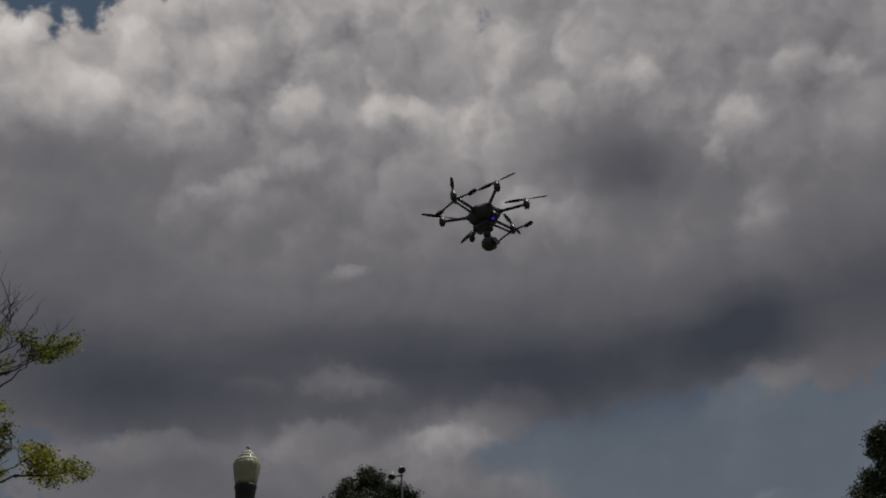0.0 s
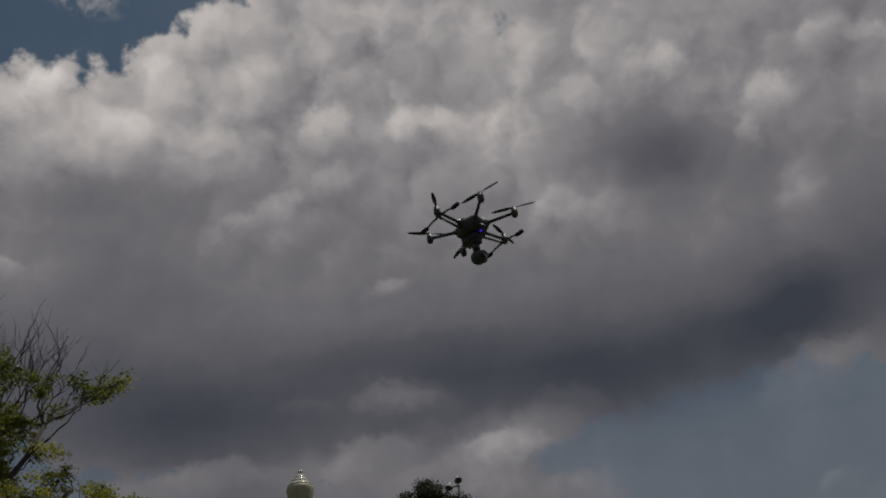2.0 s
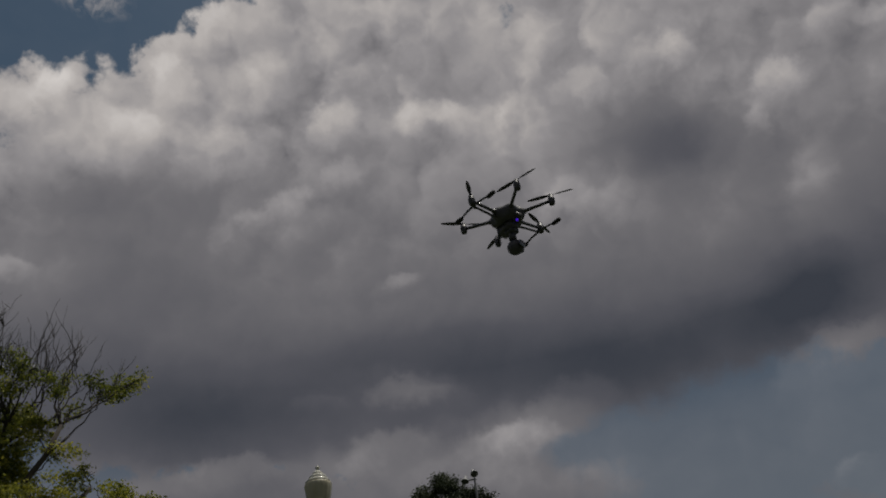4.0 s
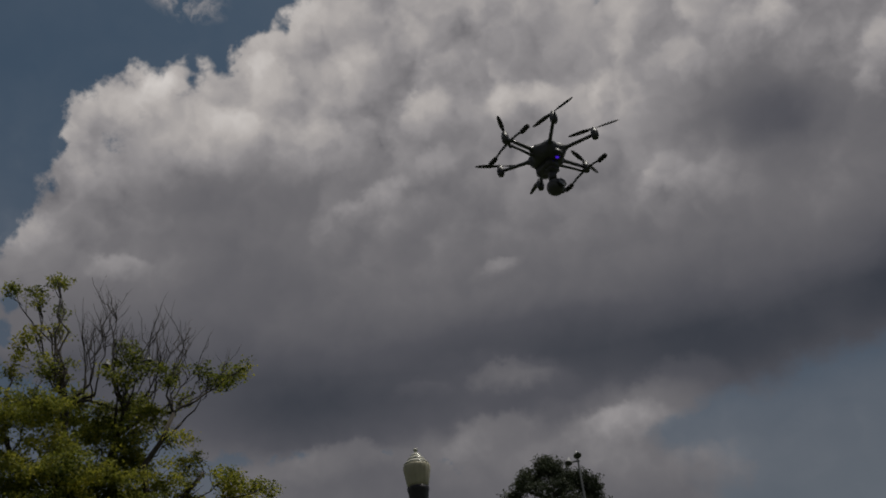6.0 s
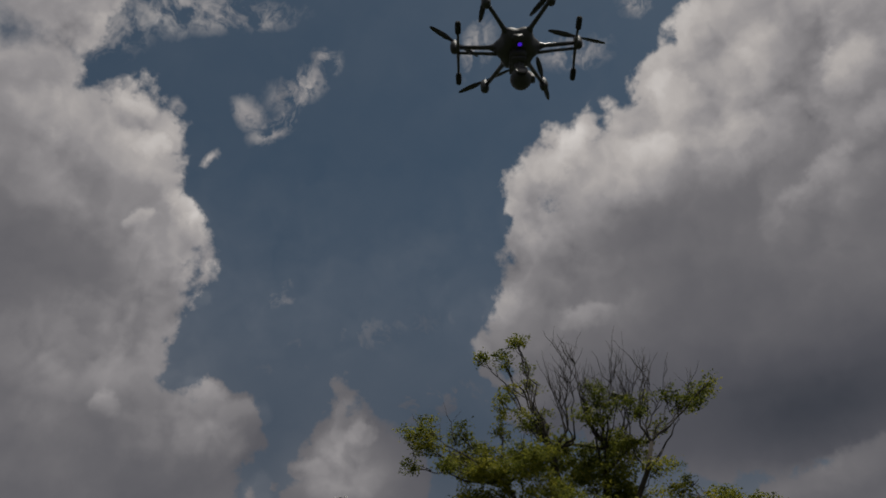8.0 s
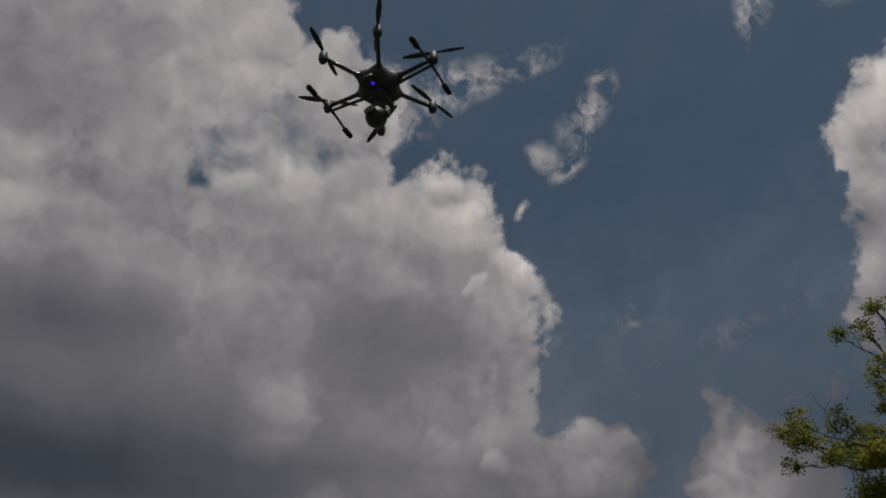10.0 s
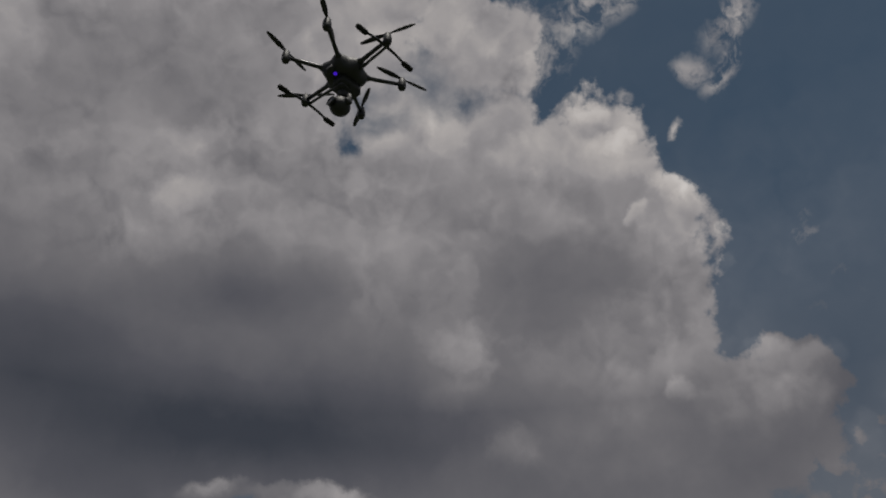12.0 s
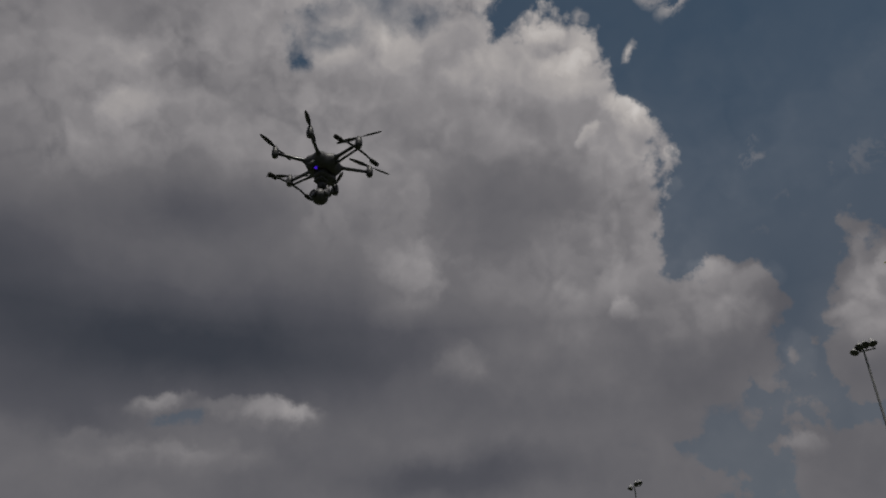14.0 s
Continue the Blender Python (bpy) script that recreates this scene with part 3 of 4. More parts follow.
def tube(points, radii, sides=8, bm=None):
    """A tapered tube along points."""
    bm = bm or bmesh.new()
    points = [Vector(p) for p in points]
    rings = []
    for i, p in enumerate(points):
        d = (points[min(i + 1, len(points) - 1)] - points[max(i - 1, 0)]).normalized()
        side = d.cross(Vector((0, 0, 1)) if abs(d.z) < 0.9 else Vector((1, 0, 0))).normalized()
        other = d.cross(side)
        rings.append([bm.verts.new(p + radii[i] * (side * math.cos(math.tau * k / sides) + other * math.sin(math.tau * k / sides))) for k in range(sides)])
    for a, b in zip(rings, rings[1:]):
        for k in range(sides):
            bm.faces.new((a[k], a[(k + 1) % sides], b[(k + 1) % sides], b[k]))
    bm.faces.new(rings[0][::-1])
    bm.faces.new(rings[-1])
    return bm


def box(sx, sy, sz, m=Matrix.Identity(4), bevel=0.0, bm=None):
    bm = bm or bmesh.new()
    made = bmesh.ops.create_cube(bm, size=1.0, matrix=m @ Matrix.Diagonal((sx, sy, sz, 1)))
    if bevel:
        edges = list({e for v in made["verts"] for e in v.link_edges})
        bmesh.ops.bevel(bm, geom=edges, offset=bevel, segments=2, affect="EDGES")
    return bm


def thing(name, m, label, category, group="", kind=""):
    ob = new(name)
    ob.matrix_world = m
    return tagged(ob, label, category, group, kind)


# ---- ground ----
bm = bmesh.new()
rings = []
for r in (0.5, 8, 20, 45, 90, 200, 500, 1200, 2500, 4500):
    rings.append([bm.verts.new((r * math.cos(math.tau * i / 72), r * math.sin(math.tau * i / 72), 0.0 if r < 30 else 0.25 * noise.noise(Vector((i * 0.7, r, 0))))) for i in range(72)])
bm.faces.new(rings[0])
for a, b in zip(rings, rings[1:]):
    for i in range(72):
        bm.faces.new((a[i], b[i], b[(i + 1) % 72], a[(i + 1) % 72]))
tagged(part("ground", bm, GRASS), "flat park lawn of short grass under the sky", "ground", kind="structure")


# ---- hexacopter ----
def hexacopter(m):
    """Span over the motors about 0.3 m; the sideways arms and the folded landing gear lie along x."""
    R_ARM = 0.150
    drone = thing("hexacopter_drone", m, "black plastic hexacopter drone hovering with landing gear folded up", "drone")
    bm = bmesh.new()
    layers = [(0.022, -0.032), (0.040, -0.030), (0.047, -0.019), (0.053, -0.004), (0.053, 0.006), (0.045, 0.017), (0.032, 0.024), (0.012, 0.027)]
    rings = []
    for r, z in layers:
        ring = []
        for i in range(36):
            a = math.tau * i / 36
            k = 1 + 0.10 * math.cos(6 * a) * (1 if -0.02 < z < 0.018 else 0.3)
            ring.append(bm.verts.new((r * k * math.cos(a), r * k * math.sin(a) * 1.06, z)))
        rings.append(ring)
    for a, b in zip(rings, rings[1:]):
        for i in range(36):
            bm.faces.new((a[i], a[(i + 1) % 36], b[(i + 1) % 36], b[i]))
    bm.faces.new(rings[0][::-1])
    bm.faces.new(rings[-1])
    part("body", bm, SHELL, drone)
    part("top_dome", lathe([(0.022, 0.020), (0.022, 0.026), (0.019, 0.032), (0.012, 0.036), (0.004, 0.0375)], 24), SILVER, drone, "pale shiny antenna dome")
    part("battery", box(0.040, 0.066, 0.036, pose(0, 0.010, -0.041), 0.005), SHELL, drone)
    part("sensor_box", box(0.030, 0.016, 0.020, pose(0, -0.044, -0.022), 0.004), SHELL, drone)
    part("status_light", lathe([(0.0052, -0.0325), (0.0050, -0.0315), (0.004, -0.029)], 16, pose(0.004, -0.034, 0.0)), glow, drone, "small glowing violet status light")

    # arms with motor pods and propellers
    turns = (18, 75, -28, 40, 100, -55)
    for i in range(6):
        a = 60 * i
        spoke = pose(0, 0, 0, 0, 0, a)
        arm = part("arm", tube([spoke @ Vector((x, 0, z)) for x, z in ((0.040, 0.0), (0.058, 0.001), (0.066, 0.002), (0.10, 0.004), (R_ARM - 0.008, 0.007))],
                               [0.0125, 0.0095, 0.0058, 0.0052, 0.0050], 12), CARBON, drone)
        hub = spoke @ pose(R_ARM, 0, 0.006)
        part("motor_pod", lathe([(0.004, -0.016), (0.0085, -0.014), (0.0108, -0.006), (0.0112, 0.006), (0.0104, 0.010), (0.0090, 0.0105), (0.0090, 0.019), (0.0075, 0.021)], 20, hub), SHELL, arm)
        bm = bmesh.new()
        blade_turn = hub @ pose(0, 0, 0.023, 0, 0, turns[i] - a)
        lathe([(0.0055, -0.003), (0.0055, 0.002), (0.003, 0.005)], 12, blade_turn, bm)
        for half in (0, 180):
            stations = [(0.004, 0.0030, 24), (0.014, 0.0044, 22), (0.030, 0.0068, 17), (0.050, 0.0064, 12), (0.066, 0.0048, 9), (0.075, 0.0024, 8)]
            loops = []
            for x, c, pitch in stations:
                here = blade_turn @ pose(0, 0, 0, 0, 0, half) @ pose(x, 0, 0, pitch)
                loops.append([bm.verts.new(here @ Vector(p)) for p in ((0, -c, 0), (0, -0.2 * c, 0.0010), (0, c, 0.0002), (0, -0.2 * c, -0.0004))])
            for p, q in zip(loops, loops[1:]):
                for k in range(4):
                    bm.faces.new((p[k], p[(k + 1) % 4], q[(k + 1) % 4], q[k]))
            bm.faces.new(loops[0][::-1])
            bm.faces.new(loops[-1])
        part("propeller", bm, SHELL, arm, "two-bladed black propeller at rest")

    # landing gear folded up to the sides
    for side in (1, -1):
        gear = part("landing_gear", tube([(side * x, 0.006, z) for x, z in ((0.030, -0.018), (0.05, -0.016), (0.09, -0.011), (0.142, -0.006))], [0.007, 0.0045, 0.0038, 0.0036], 10), CARBON, drone)
        part("foot_bar", tube([(side * 0.142, y, -0.006 - 0.0006 * (y * 60) ** 2) for y in (-0.075, -0.04, 0.0, 0.04, 0.075)], [0.0030, 0.0033, 0.0042, 0.0033, 0.0030], 10), CARBON, gear)
        for end in (1, -1):
            part("rubber_pad", lathe([(0.0035, -0.018), (0.0065, -0.0155), (0.0072, -0.006), (0.0072, 0.010), (0.006, 0.0155), (0.003, 0.0175)], 14,
                                     pose(side * 0.142, end * 0.078, -0.017, 90, 0, 0)), RUBBER, gear)

    # gimbal and ball camera under the belly
    gimbal = part("gimbal", box(0.034, 0.034, 0.012, pose(0, -0.006, -0.055), 0.003), SHELL, drone)
    part("gimbal_arm", tube([(0.0, -0.004, -0.056), (0.004, 0.002, -0.070), (0.020, 0.002, -0.082), (0.028, -0.002, -0.100), (0.025, -0.006, -0.116)], [0.011, 0.009, 0.0065, 0.006, 0.007], 12), SHELL, gimbal)
    part("yaw_motor", lathe([(0.009, -0.085), (0.0125, -0.082), (0.0125, -0.064), (0.010, -0.060)], 20, pose(0, -0.004, 0)), SHELL, gimbal)
    part("roll_motor", lathe([(0.008, -0.008), (0.010, -0.006), (0.010, 0.006), (0.008, 0.008)], 18, pose(0.025, -0.006, -0.114, 0, 90, 0)), SHELL, gimbal)
    bm = bmesh.new()
    bmesh.ops.create_icosphere(bm, subdivisions=3, radius=0.0255, matrix=pose(0, -0.008, -0.114) @ Matrix.Diagonal((1, 1.06, 0.98, 1)))
    ball = part("camera_ball", bm, SHELL, drone)
    part("camera_lens", lathe([(0.014, 0.0), (0.0145, 0.006), (0.012, 0.007), (0.010, 0.0045), (0.002, 0.006)], 24, pose(0, -0.033, -0.117, 82, 0, 0)), LENS, ball, "glossy dark camera lens")
    for x in (-0.013, 0.013):
        part("damper", lathe([(0.003, -0.008), (0.005, -0.004), (0.005, 0.003), (0.003, 0.007)], 10, pose(x, 0.004, -0.049)), RUBBER, gimbal)
    gimbal.location.z, ball.location.z = -0.010, -0.011
    return drone


DRONE_PLACE = (0.155, 2.211, 3.296)
hexacopter(pose(*DRONE_PLACE, 0, 0, 57))


# ---- park lamp ----
def park_lamp(x, y, top):
    lamp = thing("street_lamp", pose(x, y, 0), "black iron park lamp post with a milky acorn globe", "street lamp")
    z = top
    part("base", lathe([(0.30, 0.0), (0.30, 0.10), (0.24, 0.16), (0.22, 0.55), (0.15, 0.70), (0.11, 0.78)], 24, pose(0, 0, 0)), IRON, lamp)
    part("pole", lathe([(0.10, 0.74), (0.095, 2.0), (0.085, z - 2.2), (0.085, z - 1.72), (0.11, z - 1.70), (0.11, z - 1.66), (0.085, z - 1.64)], 20), IRON, lamp)
    part("fitter", lathe([(0.12, z - 1.66), (0.19, z - 1.60), (0.215, z - 1.42), (0.24, z - 1.12), (0.262, z - 1.05), (0.262, z - 0.99), (0.235, z - 0.97)], 28), IRON, lamp, "black iron globe holder")
    bm = bmesh.new()
    prof = [(0.235, -0.985), (0.262, -0.90), (0.290, -0.75), (0.318, -0.58), (0.328, -0.50), (0.318, -0.45), (0.285, -0.41)]
    rings = []
    for r, h in prof:
        rings.append([bm.verts.new((r * (1 + 0.012 * math.cos(16 * math.tau * i / 96)) * math.cos(math.tau * i / 96), r * (1 + 0.012 * math.cos(16 * math.tau * i / 96)) * math.sin(math.tau * i / 96), z + h)) for i in range(96)])
    for a, b in zip(rings, rings[1:]):
        for i in range(96):
            bm.faces.new((a[i], a[(i + 1) % 96], b[(i + 1) % 96], b[i]))
    bm.faces.new(rings[0][::-1])
    bm.faces.new(rings[-1])
    globe = part("globe", bm, GLOBE, lamp, "milky beige ribbed globe")
    cap = part("cap", lathe([(0.300, z - 0.425), (0.305, z - 0.40), (0.275, z - 0.37), (0.225, z - 0.335), (0.205, z - 0.315), (0.215, z - 0.295), (0.205, z - 0.272), (0.150, z - 0.235), (0.128, z - 0.215), (0.135, z - 0.195), (0.110, z - 0.165), (0.062, z - 0.125), (0.040, z - 0.105)], 32), CAP, lamp, "glossy pale stepped cap")
    part("finial", lathe([(0.030, z - 0.11), (0.036, z - 0.095), (0.028, z - 0.085), (0.050, z - 0.062), (0.058, z - 0.04), (0.046, z - 0.014), (0.018, z)], 20), CAP, cap)
    return lamp


park_lamp(-8.07, 18.63, 9.60)


# ---- floodlight masts ----
def floodlight_mast(x, y, top, facing, size, heads):
    """heads: sideways, height over the top, pan and tilt of each lamp, before scaling by size."""
    mast = thing("floodlight_mast", pose(x, y, 0, 0, 0, facing), "tall grey steel mast carrying sports floodlights", "floodlight", "floodlight masts")
    part("pole", lathe([(0.38 * size, 0.0), (0.38 * size, 0.05), (0.22 * size, 0.06), (0.17 * size, top * 0.5), (0.095 * size, top - 0.9), (0.085 * size, top - 0.3), (0.05 * size, top - 0.25)], 16), STEEL, mast)
    wide = (max(h[0] for h in heads) - min(h[0] for h in heads)) * size
    mid = (max(h[0] for h in heads) + min(h[0] for h in heads)) / 2 * size
    part("crossarm", box(wide + 0.2, 0.08, 0.08, pose(mid, 0, top - 0.35), 0.015), STEEL, mast)
    scaled = Matrix.Scale(size, 4)
    for hx, hz, pan, tilt in heads:
        hx, hz = hx * size, hz * size
        spot = pose(hx, -0.12, top + hz, 0, 0, pan) @ pose(0, 0, 0, tilt, 0, 0) @ scaled
        lampshade = part("floodlight", lathe([(0.10, 0.42), (0.15, 0.34), (0.18, 0.14), (0.30, -0.10), (0.40, -0.26), (0.41, -0.31), (0.38, -0.32)], 22, spot), HOUSING, mast)
        part("lens", lathe([(0.37, -0.323), (0.35, -0.335), (0.2, -0.36), (0.05, -0.37)], 22, spot), LAMP_GLASS, lampshade)
        part("bracket", tube([(hx, 0, top - 0.35), (hx, -0.04, top + hz * 0.4 - 0.1), spot @ Vector((0, 0, 0.30))], [0.035, 0.03, 0.035], 8), STEEL, lampshade)
    return mast


floodlight_mast(-10.63, 44.07, 17.9, 12, 0.52, [(-0.95, -0.6, -20, -25), (0.0, 0.0, 20, -35)])
floodlight_mast(-52.85, 26.39, 25.3, 64, 0.68, [(-0.75, -0.35, -35, -30), (-0.25, 0.05, -10, -35), (0.3, 0.15, 10, -35), (0.95, 0.15, 35, -25)])
floodlight_mast(-91.86, 15.43, 28.1, 80, 0.68, [(-0.6, -0.6, -25, -30), (0.3, 0.0, 15, -35), (0.9, 0.1, 30, -30)])
floodlight_mast(-40.40, 41.39, 31.2, 44, 0.8, [(-1.6, -0.55, -30, -20), (-0.7, -0.25, -10, -30), (0.9, 0.3, 10, -30), (1.7, 0.1, 30, -25)])
HEAD44 = Vector((-math.sin(radians(44)), math.cos(radians(44)), 0))
SIDE44 = Vector((math.cos(radians(44)), math.sin(radians(44)), 0))


# ---- trees ----
def leaf_mesh(name, sprays, mat, parent, per, size, seed, squash=0.8, needle=False):
    """Many small folded leaves in clusters about the ends of twigs."""
    rnd = random.Random(seed)
    verts, faces = [], []
    for centre_at, r in sprays:
        count = max(3, int(per * r * r))
        for _ in range(count):
            d = Vector((rnd.gauss(0, 1), rnd.gauss(0, 1), rnd.gauss(0, 1))).normalized()
            hub = centre_at + Vector((d.x, d.y, d.z * squash)) * (r * rnd.random() ** 0.45)
            for _ in range(9):
                o = hub + Vector((rnd.gauss(0, 1), rnd.gauss(0, 1), rnd.gauss(0, 0.55))) * (size * 0.95)
                a = Vector((rnd.gauss(0, 1), rnd.gauss(0, 1), rnd.gauss(0, 0.6) - 0.25)).normalized()
                b = a.cross(Vector((rnd.gauss(0, 1), rnd.gauss(0, 1), rnd.gauss(0, 1) + 1.2))).normalized()
                s = size * rnd.uniform(0.6, 1.25)
                w = s * (0.16 if needle else 0.30)
                lift = a.cross(b) * s * 0.12
                n = len(verts)
                verts += [o, o + a * s * 0.5 + b * w + lift, o + a * s, o + a * s * 0.5 - b * w + lift]
                faces += [(n, n + 1, n + 2), (n, n + 2, n + 3)]
    me = bpy.data.meshes.new(name)
    me.from_pydata([tuple(v) for v in verts], [], faces)
    me.materials.append(mat)
    ob = new(name, me)
    ob.parent = parent
    return ob


def bough(bm, a, b, r0, r1, rnd, steps=6, sag=0.08, sides=7):
    """A wandering tapered limb. Returns its points."""
    a, b = Vector(a), Vector(b)
    length = (b - a).length
    pts = []
    for i in range(steps + 1):
        f = i / steps
        p = a.lerp(b, f)
        swell = math.sin(f * math.pi) * length * sag
        p += Vector((rnd.uniform(-1, 1), rnd.uniform(-1, 1), rnd.uniform(-0.6, 0.6))) * swell * 0.7
        pts.append(p)
    tube(pts, [r0 + (r1 - r0) * (i / steps) for i in range(steps + 1)], sides, bm)
    return pts


# ends of the big tree's boughs: sideways, height, half width of the spray
SPRAYS = [
    (-5.2, 24.1, 0.42),
    (-4.4, 24.3, 0.37),
    (-3.5, 24.8, 0.34),
    (-3.3, 24.4, 0.31),
    (-3.3, 23.7, 0.34),
    (-4.1, 23.3, 0.25),
    (-3.1, 22.5, 0.34),
    (-4.8, 21.2, 0.64),
    (-4.0, 21.7, 0.42),
    (-4.3, 21.2, 0.51),
    (-4.7, 20.2, 0.42),
    (-9.1, 19.0, 0.51),
    (-8.7, 20.2, 0.59),
    (-8.0, 20.2, 0.68),
    (-8.2, 19.5, 0.68),
    (-6.8, 20.7, 0.59),
    (-6.2, 20.0, 0.85),
    (-7.1, 19.7, 0.85),
    (-6.4, 19.0, 1.02),
    (-5.6, 18.3, 1.02),
    (-7.1, 18.4, 0.85),
    (-4.6, 17.7, 1.02),
    (-6.4, 17.3, 1.02),
    (-6.5, 16.1, 1.02),
    (-7.0, 15.4, 0.85),
    (-4.8, 16.4, 1.19),
    (-3.8, 19.1, 1.02),
    (-2.9, 20.0, 0.85),
    (-3.4, 17.7, 1.36),
    (-2.5, 18.4, 1.02),
    (-1.6, 19.1, 0.85),
]
SPRAYS_TOO = [
    (-0.1, 21.6, 0.51),
    (0.2, 20.7, 0.68),
    (1.0, 20.3, 0.76),
    (-0.3, 19.8, 0.76),
    (-0.5, 18.9, 1.02),
    (0.7, 19.2, 0.85),
    (2.1, 21.1, 0.47),
    (1.8, 19.8, 0.59),
    (3.5, 20.7, 0.59),
    (4.5, 21.1, 0.76),
    (5.1, 20.7, 0.51),
    (4.0, 20.1, 0.51),
    (2.6, 19.6, 0.51),
    (-1.2, 17.9, 1.53),
    (0.4, 17.7, 1.36),
    (1.3, 18.3, 0.85),
    (-2.4, 16.4, 1.36),
    (-0.8, 16.0, 1.53),
    (0.7, 16.3, 1.19),
    (-1.4, 15.0, 1.02),
    (2.3, 17.1, 0.59),
    (3.1, 16.7, 0.76),
    (3.6, 16.9, 0.42),
    (1.9, 15.3, 0.85),
    (3.4, 15.2, 0.76),
    (4.6, 15.5, 0.85),
    (5.5, 15.3, 0.93),
    (6.3, 15.0, 0.51),
    (0.2, 15.0, 1.02),
    (-3.5, 15.3, 1.19),
]


def big_tree():
    rnd = random.Random(5)
    foot = HEAD44 * 38.0 + SIDE44 * -1.2
    tree = thing("tree", pose(foot.x, foot.y, 0, 0, 0, 44), "tall leafy tree with bare dead twigs standing out of its crown", "tree")
    bm = bmesh.new()
    fork = Vector((0.2, 0.1, 8.5))
    tube([(0, 0, -0.1), (0.02, 0, 0.5), (0.1, 0.05, 3.0), (0.05, 0.05, 6.0), fork], [0.75, 0.58, 0.48, 0.43, 0.40], 14, bm)
    part("trunk", bm, BARK, tree)
    sprays = []
    stems = []
    for k, (tx, tz) in enumerate(((-4.6, 17.5), (-2.2, 18.5), (0.2, 18.8), (2.2, 18.2), (3.8, 16.2), (-6.0, 14.0))):
        bm = bmesh.new()
        pts = bough(bm, fork, (tx + 1.2, rnd.uniform(-1.2, 1.2), tz), 0.26, 0.09, rnd, 8, 0.07, 10)
        part("limb", bm, BARK, tree)
        stems.append(pts)
    # leafy boughs
    for u, z, r in SPRAYS + SPRAYS_TOO:
        end = Vector((u + 1.2, rnd.uniform(-1.0, 1.0) * min(3.0, 0.6 + r), z))
        start = min((p for pts in stems for p in pts[3:] if p.z < z - 0.4), key=lambda p: (p - end).length, default=fork)
        bm = bmesh.new()
        bough(bm, start, end, max(0.03, 0.022 + 0.008 * (end - start).length), 0.014, rnd, 7, 0.07, 6)
        for _ in range(3 + int(3 * r)):
            d = Vector((rnd.uniform(-1, 1), rnd.uniform(-1, 1), rnd.uniform(-0.5, 0.9)))
            bough(bm, end.lerp(start, rnd.uniform(0, 0.25)), end + d * r, 0.02, 0.008, rnd, 3, 0.1, 5)
        part("bough", bm, BARK, tree)
        n = max(3, int(11.0 * r * r + 3))
        for _ in range(n):
            d = Vector((rnd.gauss(0, 1), rnd.gauss(0, 1), rnd.gauss(0, 1))).normalized() * rnd.random() ** 0.5
            sprays.append((end + Vector((d.x * r * 1.05, d.y * r * 1.2, d.z * r * 0.75)), min(0.60, 0.30 + 0.25 * r) * rnd.uniform(0.5, 1.1)))
    # the lower crown
    for _ in range(420):
        a, f = rnd.uniform(0, math.tau), rnd.random()
        z = 6.0 + 9.5 * f
        wide = 5.4 * (0.45 + 0.55 * math.sin(math.pi * min(1.0, 0.25 + 0.6 * f)))
        d = wide * rnd.random() ** 0.5
        sprays.append((Vector((d * math.cos(a) - 0.6, 0.8 * d * math.sin(a), z)), rnd.uniform(0.5, 0.9)))
    leaf_mesh("crown", sprays, LEAF, tree, 52, 0.15, 11, 0.6)
    # dead twigs
    for k in range(20):
        f = k / 19
        base = Vector((-2.2 + 4.6 * f + 1.2 + rnd.uniform(-0.4, 0.4), rnd.uniform(-1.2, 1.2), 18.6 + rnd.uniform(-0.8, 1.2)))
        top = base + Vector((-0.5 + 2.0 * f + rnd.uniform(-0.9, 0.9), rnd.uniform(-0.8, 0.8), rnd.uniform(3.6, 5.6) - 0.9 * f))
        bm = bmesh.new()
        root = min((p for pts in stems for p in pts[4:] if p.z < base.z), key=lambda p: (p - base).length, default=fork)
        bough(bm, root, base, 0.075, 0.055, rnd, 5, 0.05, 6)
        pts = bough(bm, base, top, 0.042, 0.009, rnd, 9, 0.05, 6)
        for _ in range(5):
            s = pts[rnd.randint(3, 7)]
            e = s + Vector((rnd.uniform(-1.1, 1.1), rnd.uniform(-0.7, 0.7), rnd.uniform(0.8, 2.4)))
            sub = bough(bm, s, e, 0.020, 0.007, rnd, 5, 0.08, 5)
            for _ in range(2):
                s2 = sub[rnd.randint(1, 3)]
                bough(bm, s2, s2 + Vector((rnd.uniform(-0.5, 0.5), rnd.uniform(-0.4, 0.4), rnd.uniform(0.4, 1.1))), 0.008, 0.004, rnd, 3, 0.08, 4)
        part("dead_branch", bm, DEAD_WOOD, tree, "bare grey dead branch")
    for ux, uz, tx, tz in ((-8.5, 20.3, -9.1, 21.9), (-6.9, 19.9, -7.5, 22.3), (-9.0, 19.5, -9.5, 21.5)):
        bm = bmesh.new()
        pts = bough(bm, (ux + 1.2, 0, uz), (tx + 1.2, 0.2, tz), 0.03, 0.008, rnd, 6, 0.08, 5)
        bough(bm, pts[3], pts[3] + Vector((0.5, 0, 0.6)), 0.012, 0.006, rnd, 3, 0.08, 4)
        part("dead_branch", bm, DEAD_WOOD, tree, "bare grey dead branch")
    return tree


big_tree()


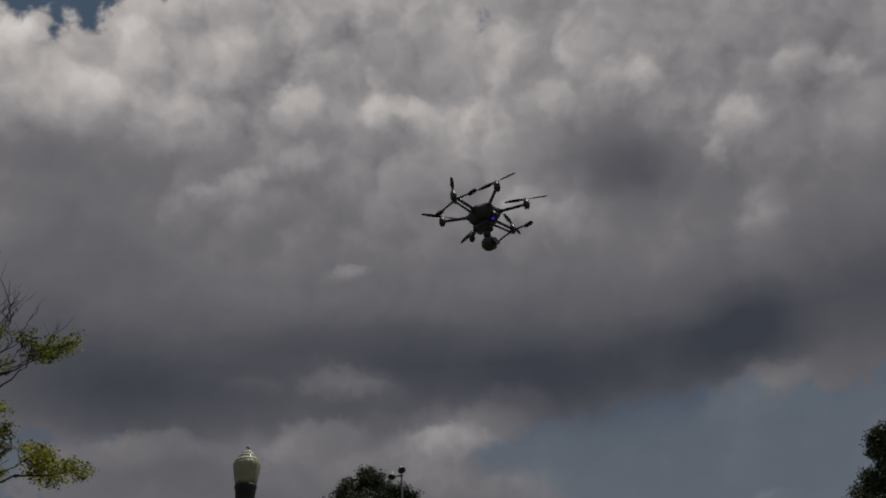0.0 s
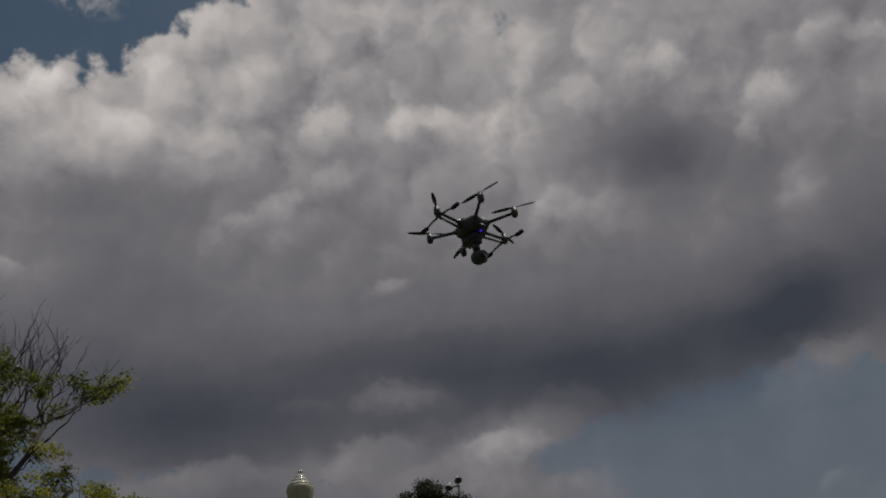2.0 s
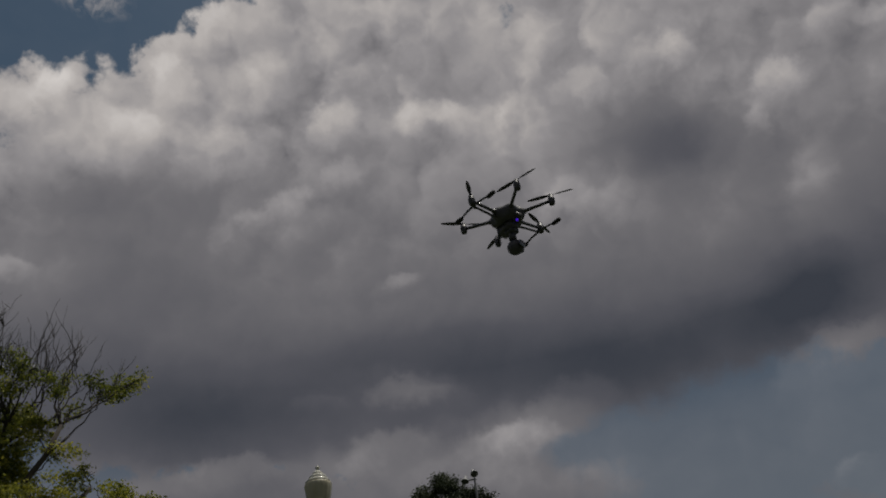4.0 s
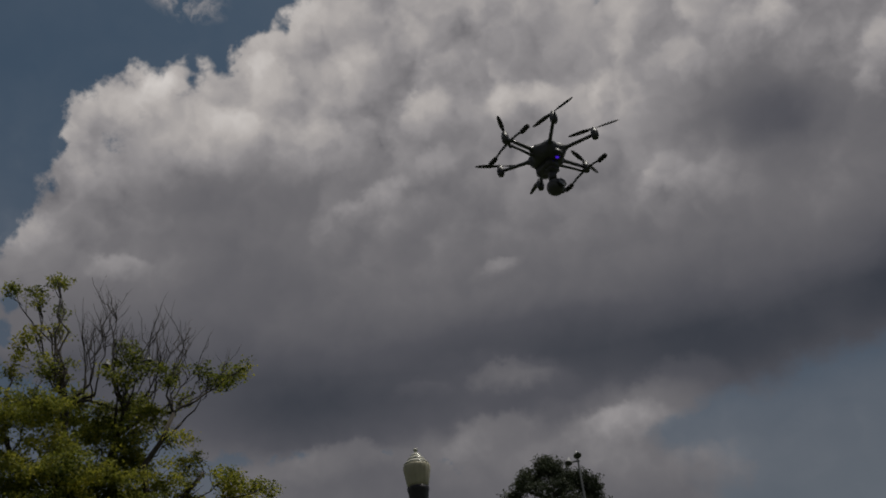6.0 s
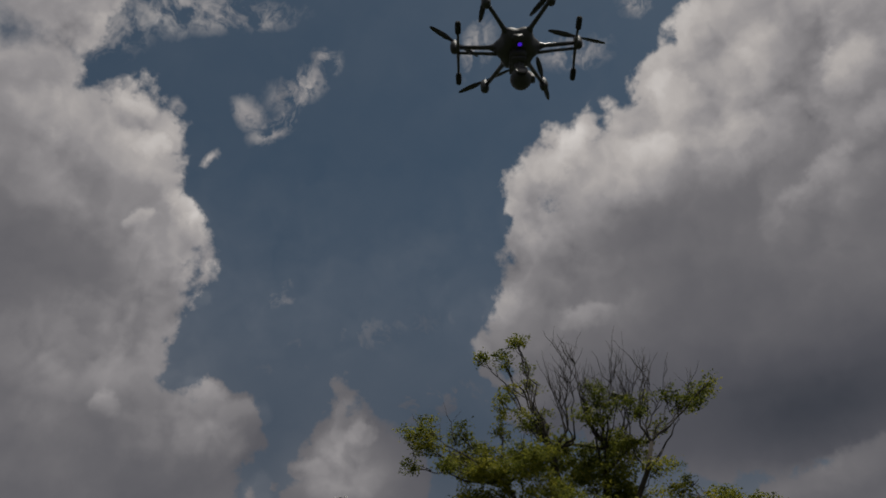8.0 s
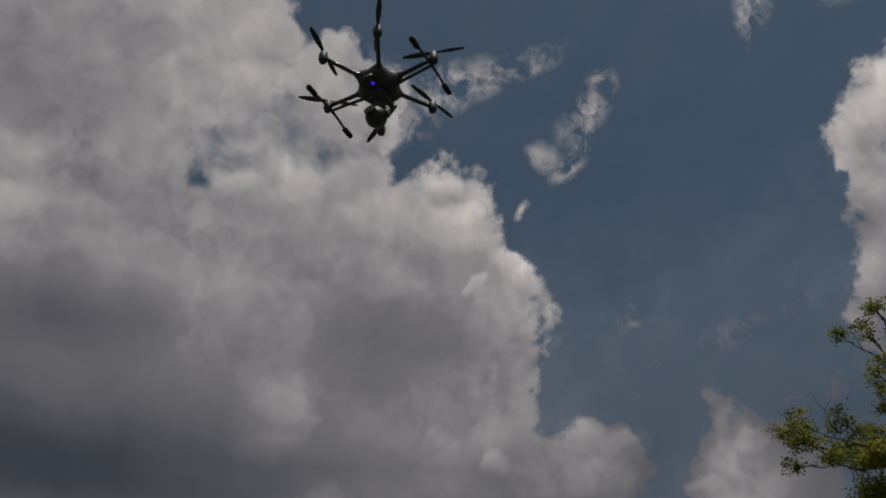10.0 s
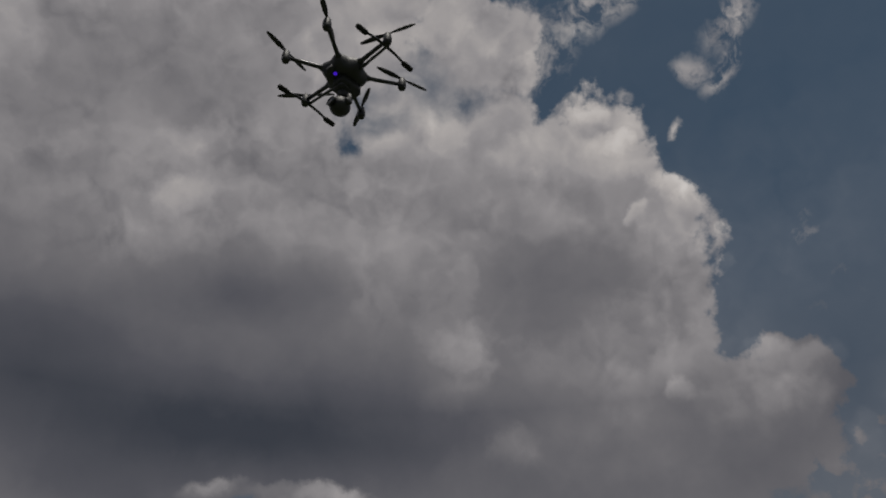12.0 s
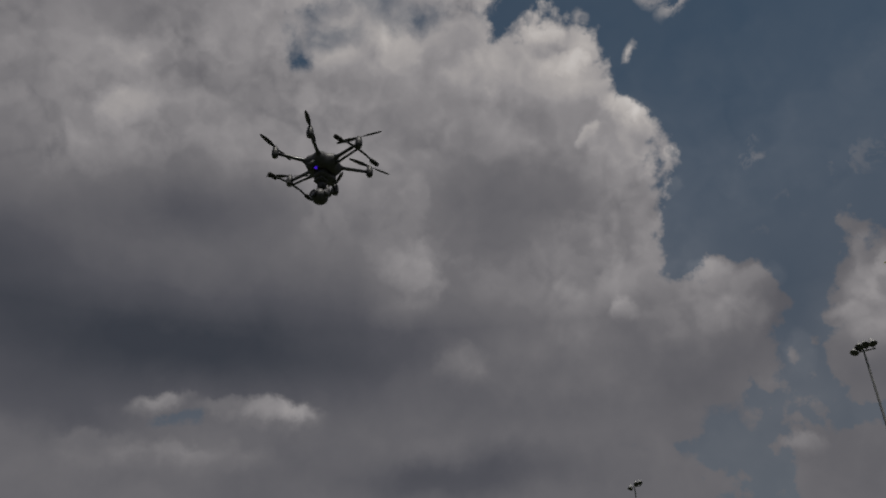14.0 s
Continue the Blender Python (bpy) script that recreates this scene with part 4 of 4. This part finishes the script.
def dark_tree(x, y, turn, lobes, seed, label):
    """A dense dark tree; lobes: sideways, height, half width, half height."""
    rnd = random.Random(seed)
    tree = thing("tree", pose(x, y, 0, 0, 0, turn), label, "tree")
    peak = max(l[1] + l[3] for l in lobes)
    bm = bmesh.new()
    lx = lobes[0][0]
    tube([(0, 0, -0.1), (0.05, 0, 0.6), (lx * 0.3, 0.1, peak * 0.4), (lx * 0.8, 0, peak * 0.75), (lx, 0, peak * 0.93)], [0.42, 0.32, 0.25, 0.14, 0.04], 12, bm)
    part("trunk", bm, BARK, tree)
    sprays = []
    for u, z, wide, high in lobes:
        bm = bmesh.new()
        bough(bm, (lx * 0.5, 0, max(2.0, z - high * 1.5)), (u, 0.2, z), 0.10, 0.03, rnd, 6, 0.06, 7)
        part("limb", bm, BARK, tree)
        for _ in range(int(30 * wide * high) + 12):
            d = Vector((rnd.gauss(0, 1), rnd.gauss(0, 1), rnd.gauss(0, 1))).normalized() * rnd.random() ** 0.4
            sprays.append((Vector((u + d.x * wide, d.y * wide, z + d.z * high)), rnd.uniform(0.22, 0.45)))
    leaf_mesh("crown", sprays, NEEDLE, tree, 80, 0.14, seed + 1, 0.9)
    return tree


dark_tree(-13.9, 50.4, 15.4, [(-0.5, 20.0, 0.53, 0.65), (-1.4, 19.3, 0.73, 0.57), (-0.1, 19.8, 0.65, 0.65), (0.4, 19.2, 0.57, 0.57), (-2.2, 18.8, 0.65, 0.65), (0.9, 19.0, 0.49, 0.57), (1.5, 18.8, 0.49, 0.49), (2.0, 18.4, 0.57, 0.65), (2.2, 17.8, 0.40, 0.57), (-2.8, 17.9, 0.57, 0.81), (-0.3, 17.9, 2.43, 1.29), (1.8, 17.2, 0.89, 0.73), (3.0, 16.9, 0.49, 0.57), (3.0, 16.3, 0.57, 0.57), (-0.6, 16.0, 3.64, 1.21), (-0.8, 13.8, 3.64, 2.43)], 21,
          "dense dark green tree with a lobed crown against the clouds")
dark_tree(13.6, 41.8, -18.0, [(-0.3, 15.5, 0.75, 0.75), (-0.9, 15.5, 0.31, 0.38), (-0.5, 14.4, 0.96, 0.89), (-1.1, 15.0, 0.34, 0.34), (-1.6, 13.7, 0.55, 0.48), (-1.1, 13.4, 1.16, 0.82), (-2.2, 13.3, 0.41, 0.41), (-2.1, 12.5, 1.03, 0.75), (-1.1, 11.6, 2.74, 1.71), (-1.4, 9.7, 3.08, 2.40)], 31,
          "dense dark green tree at the edge of the park")
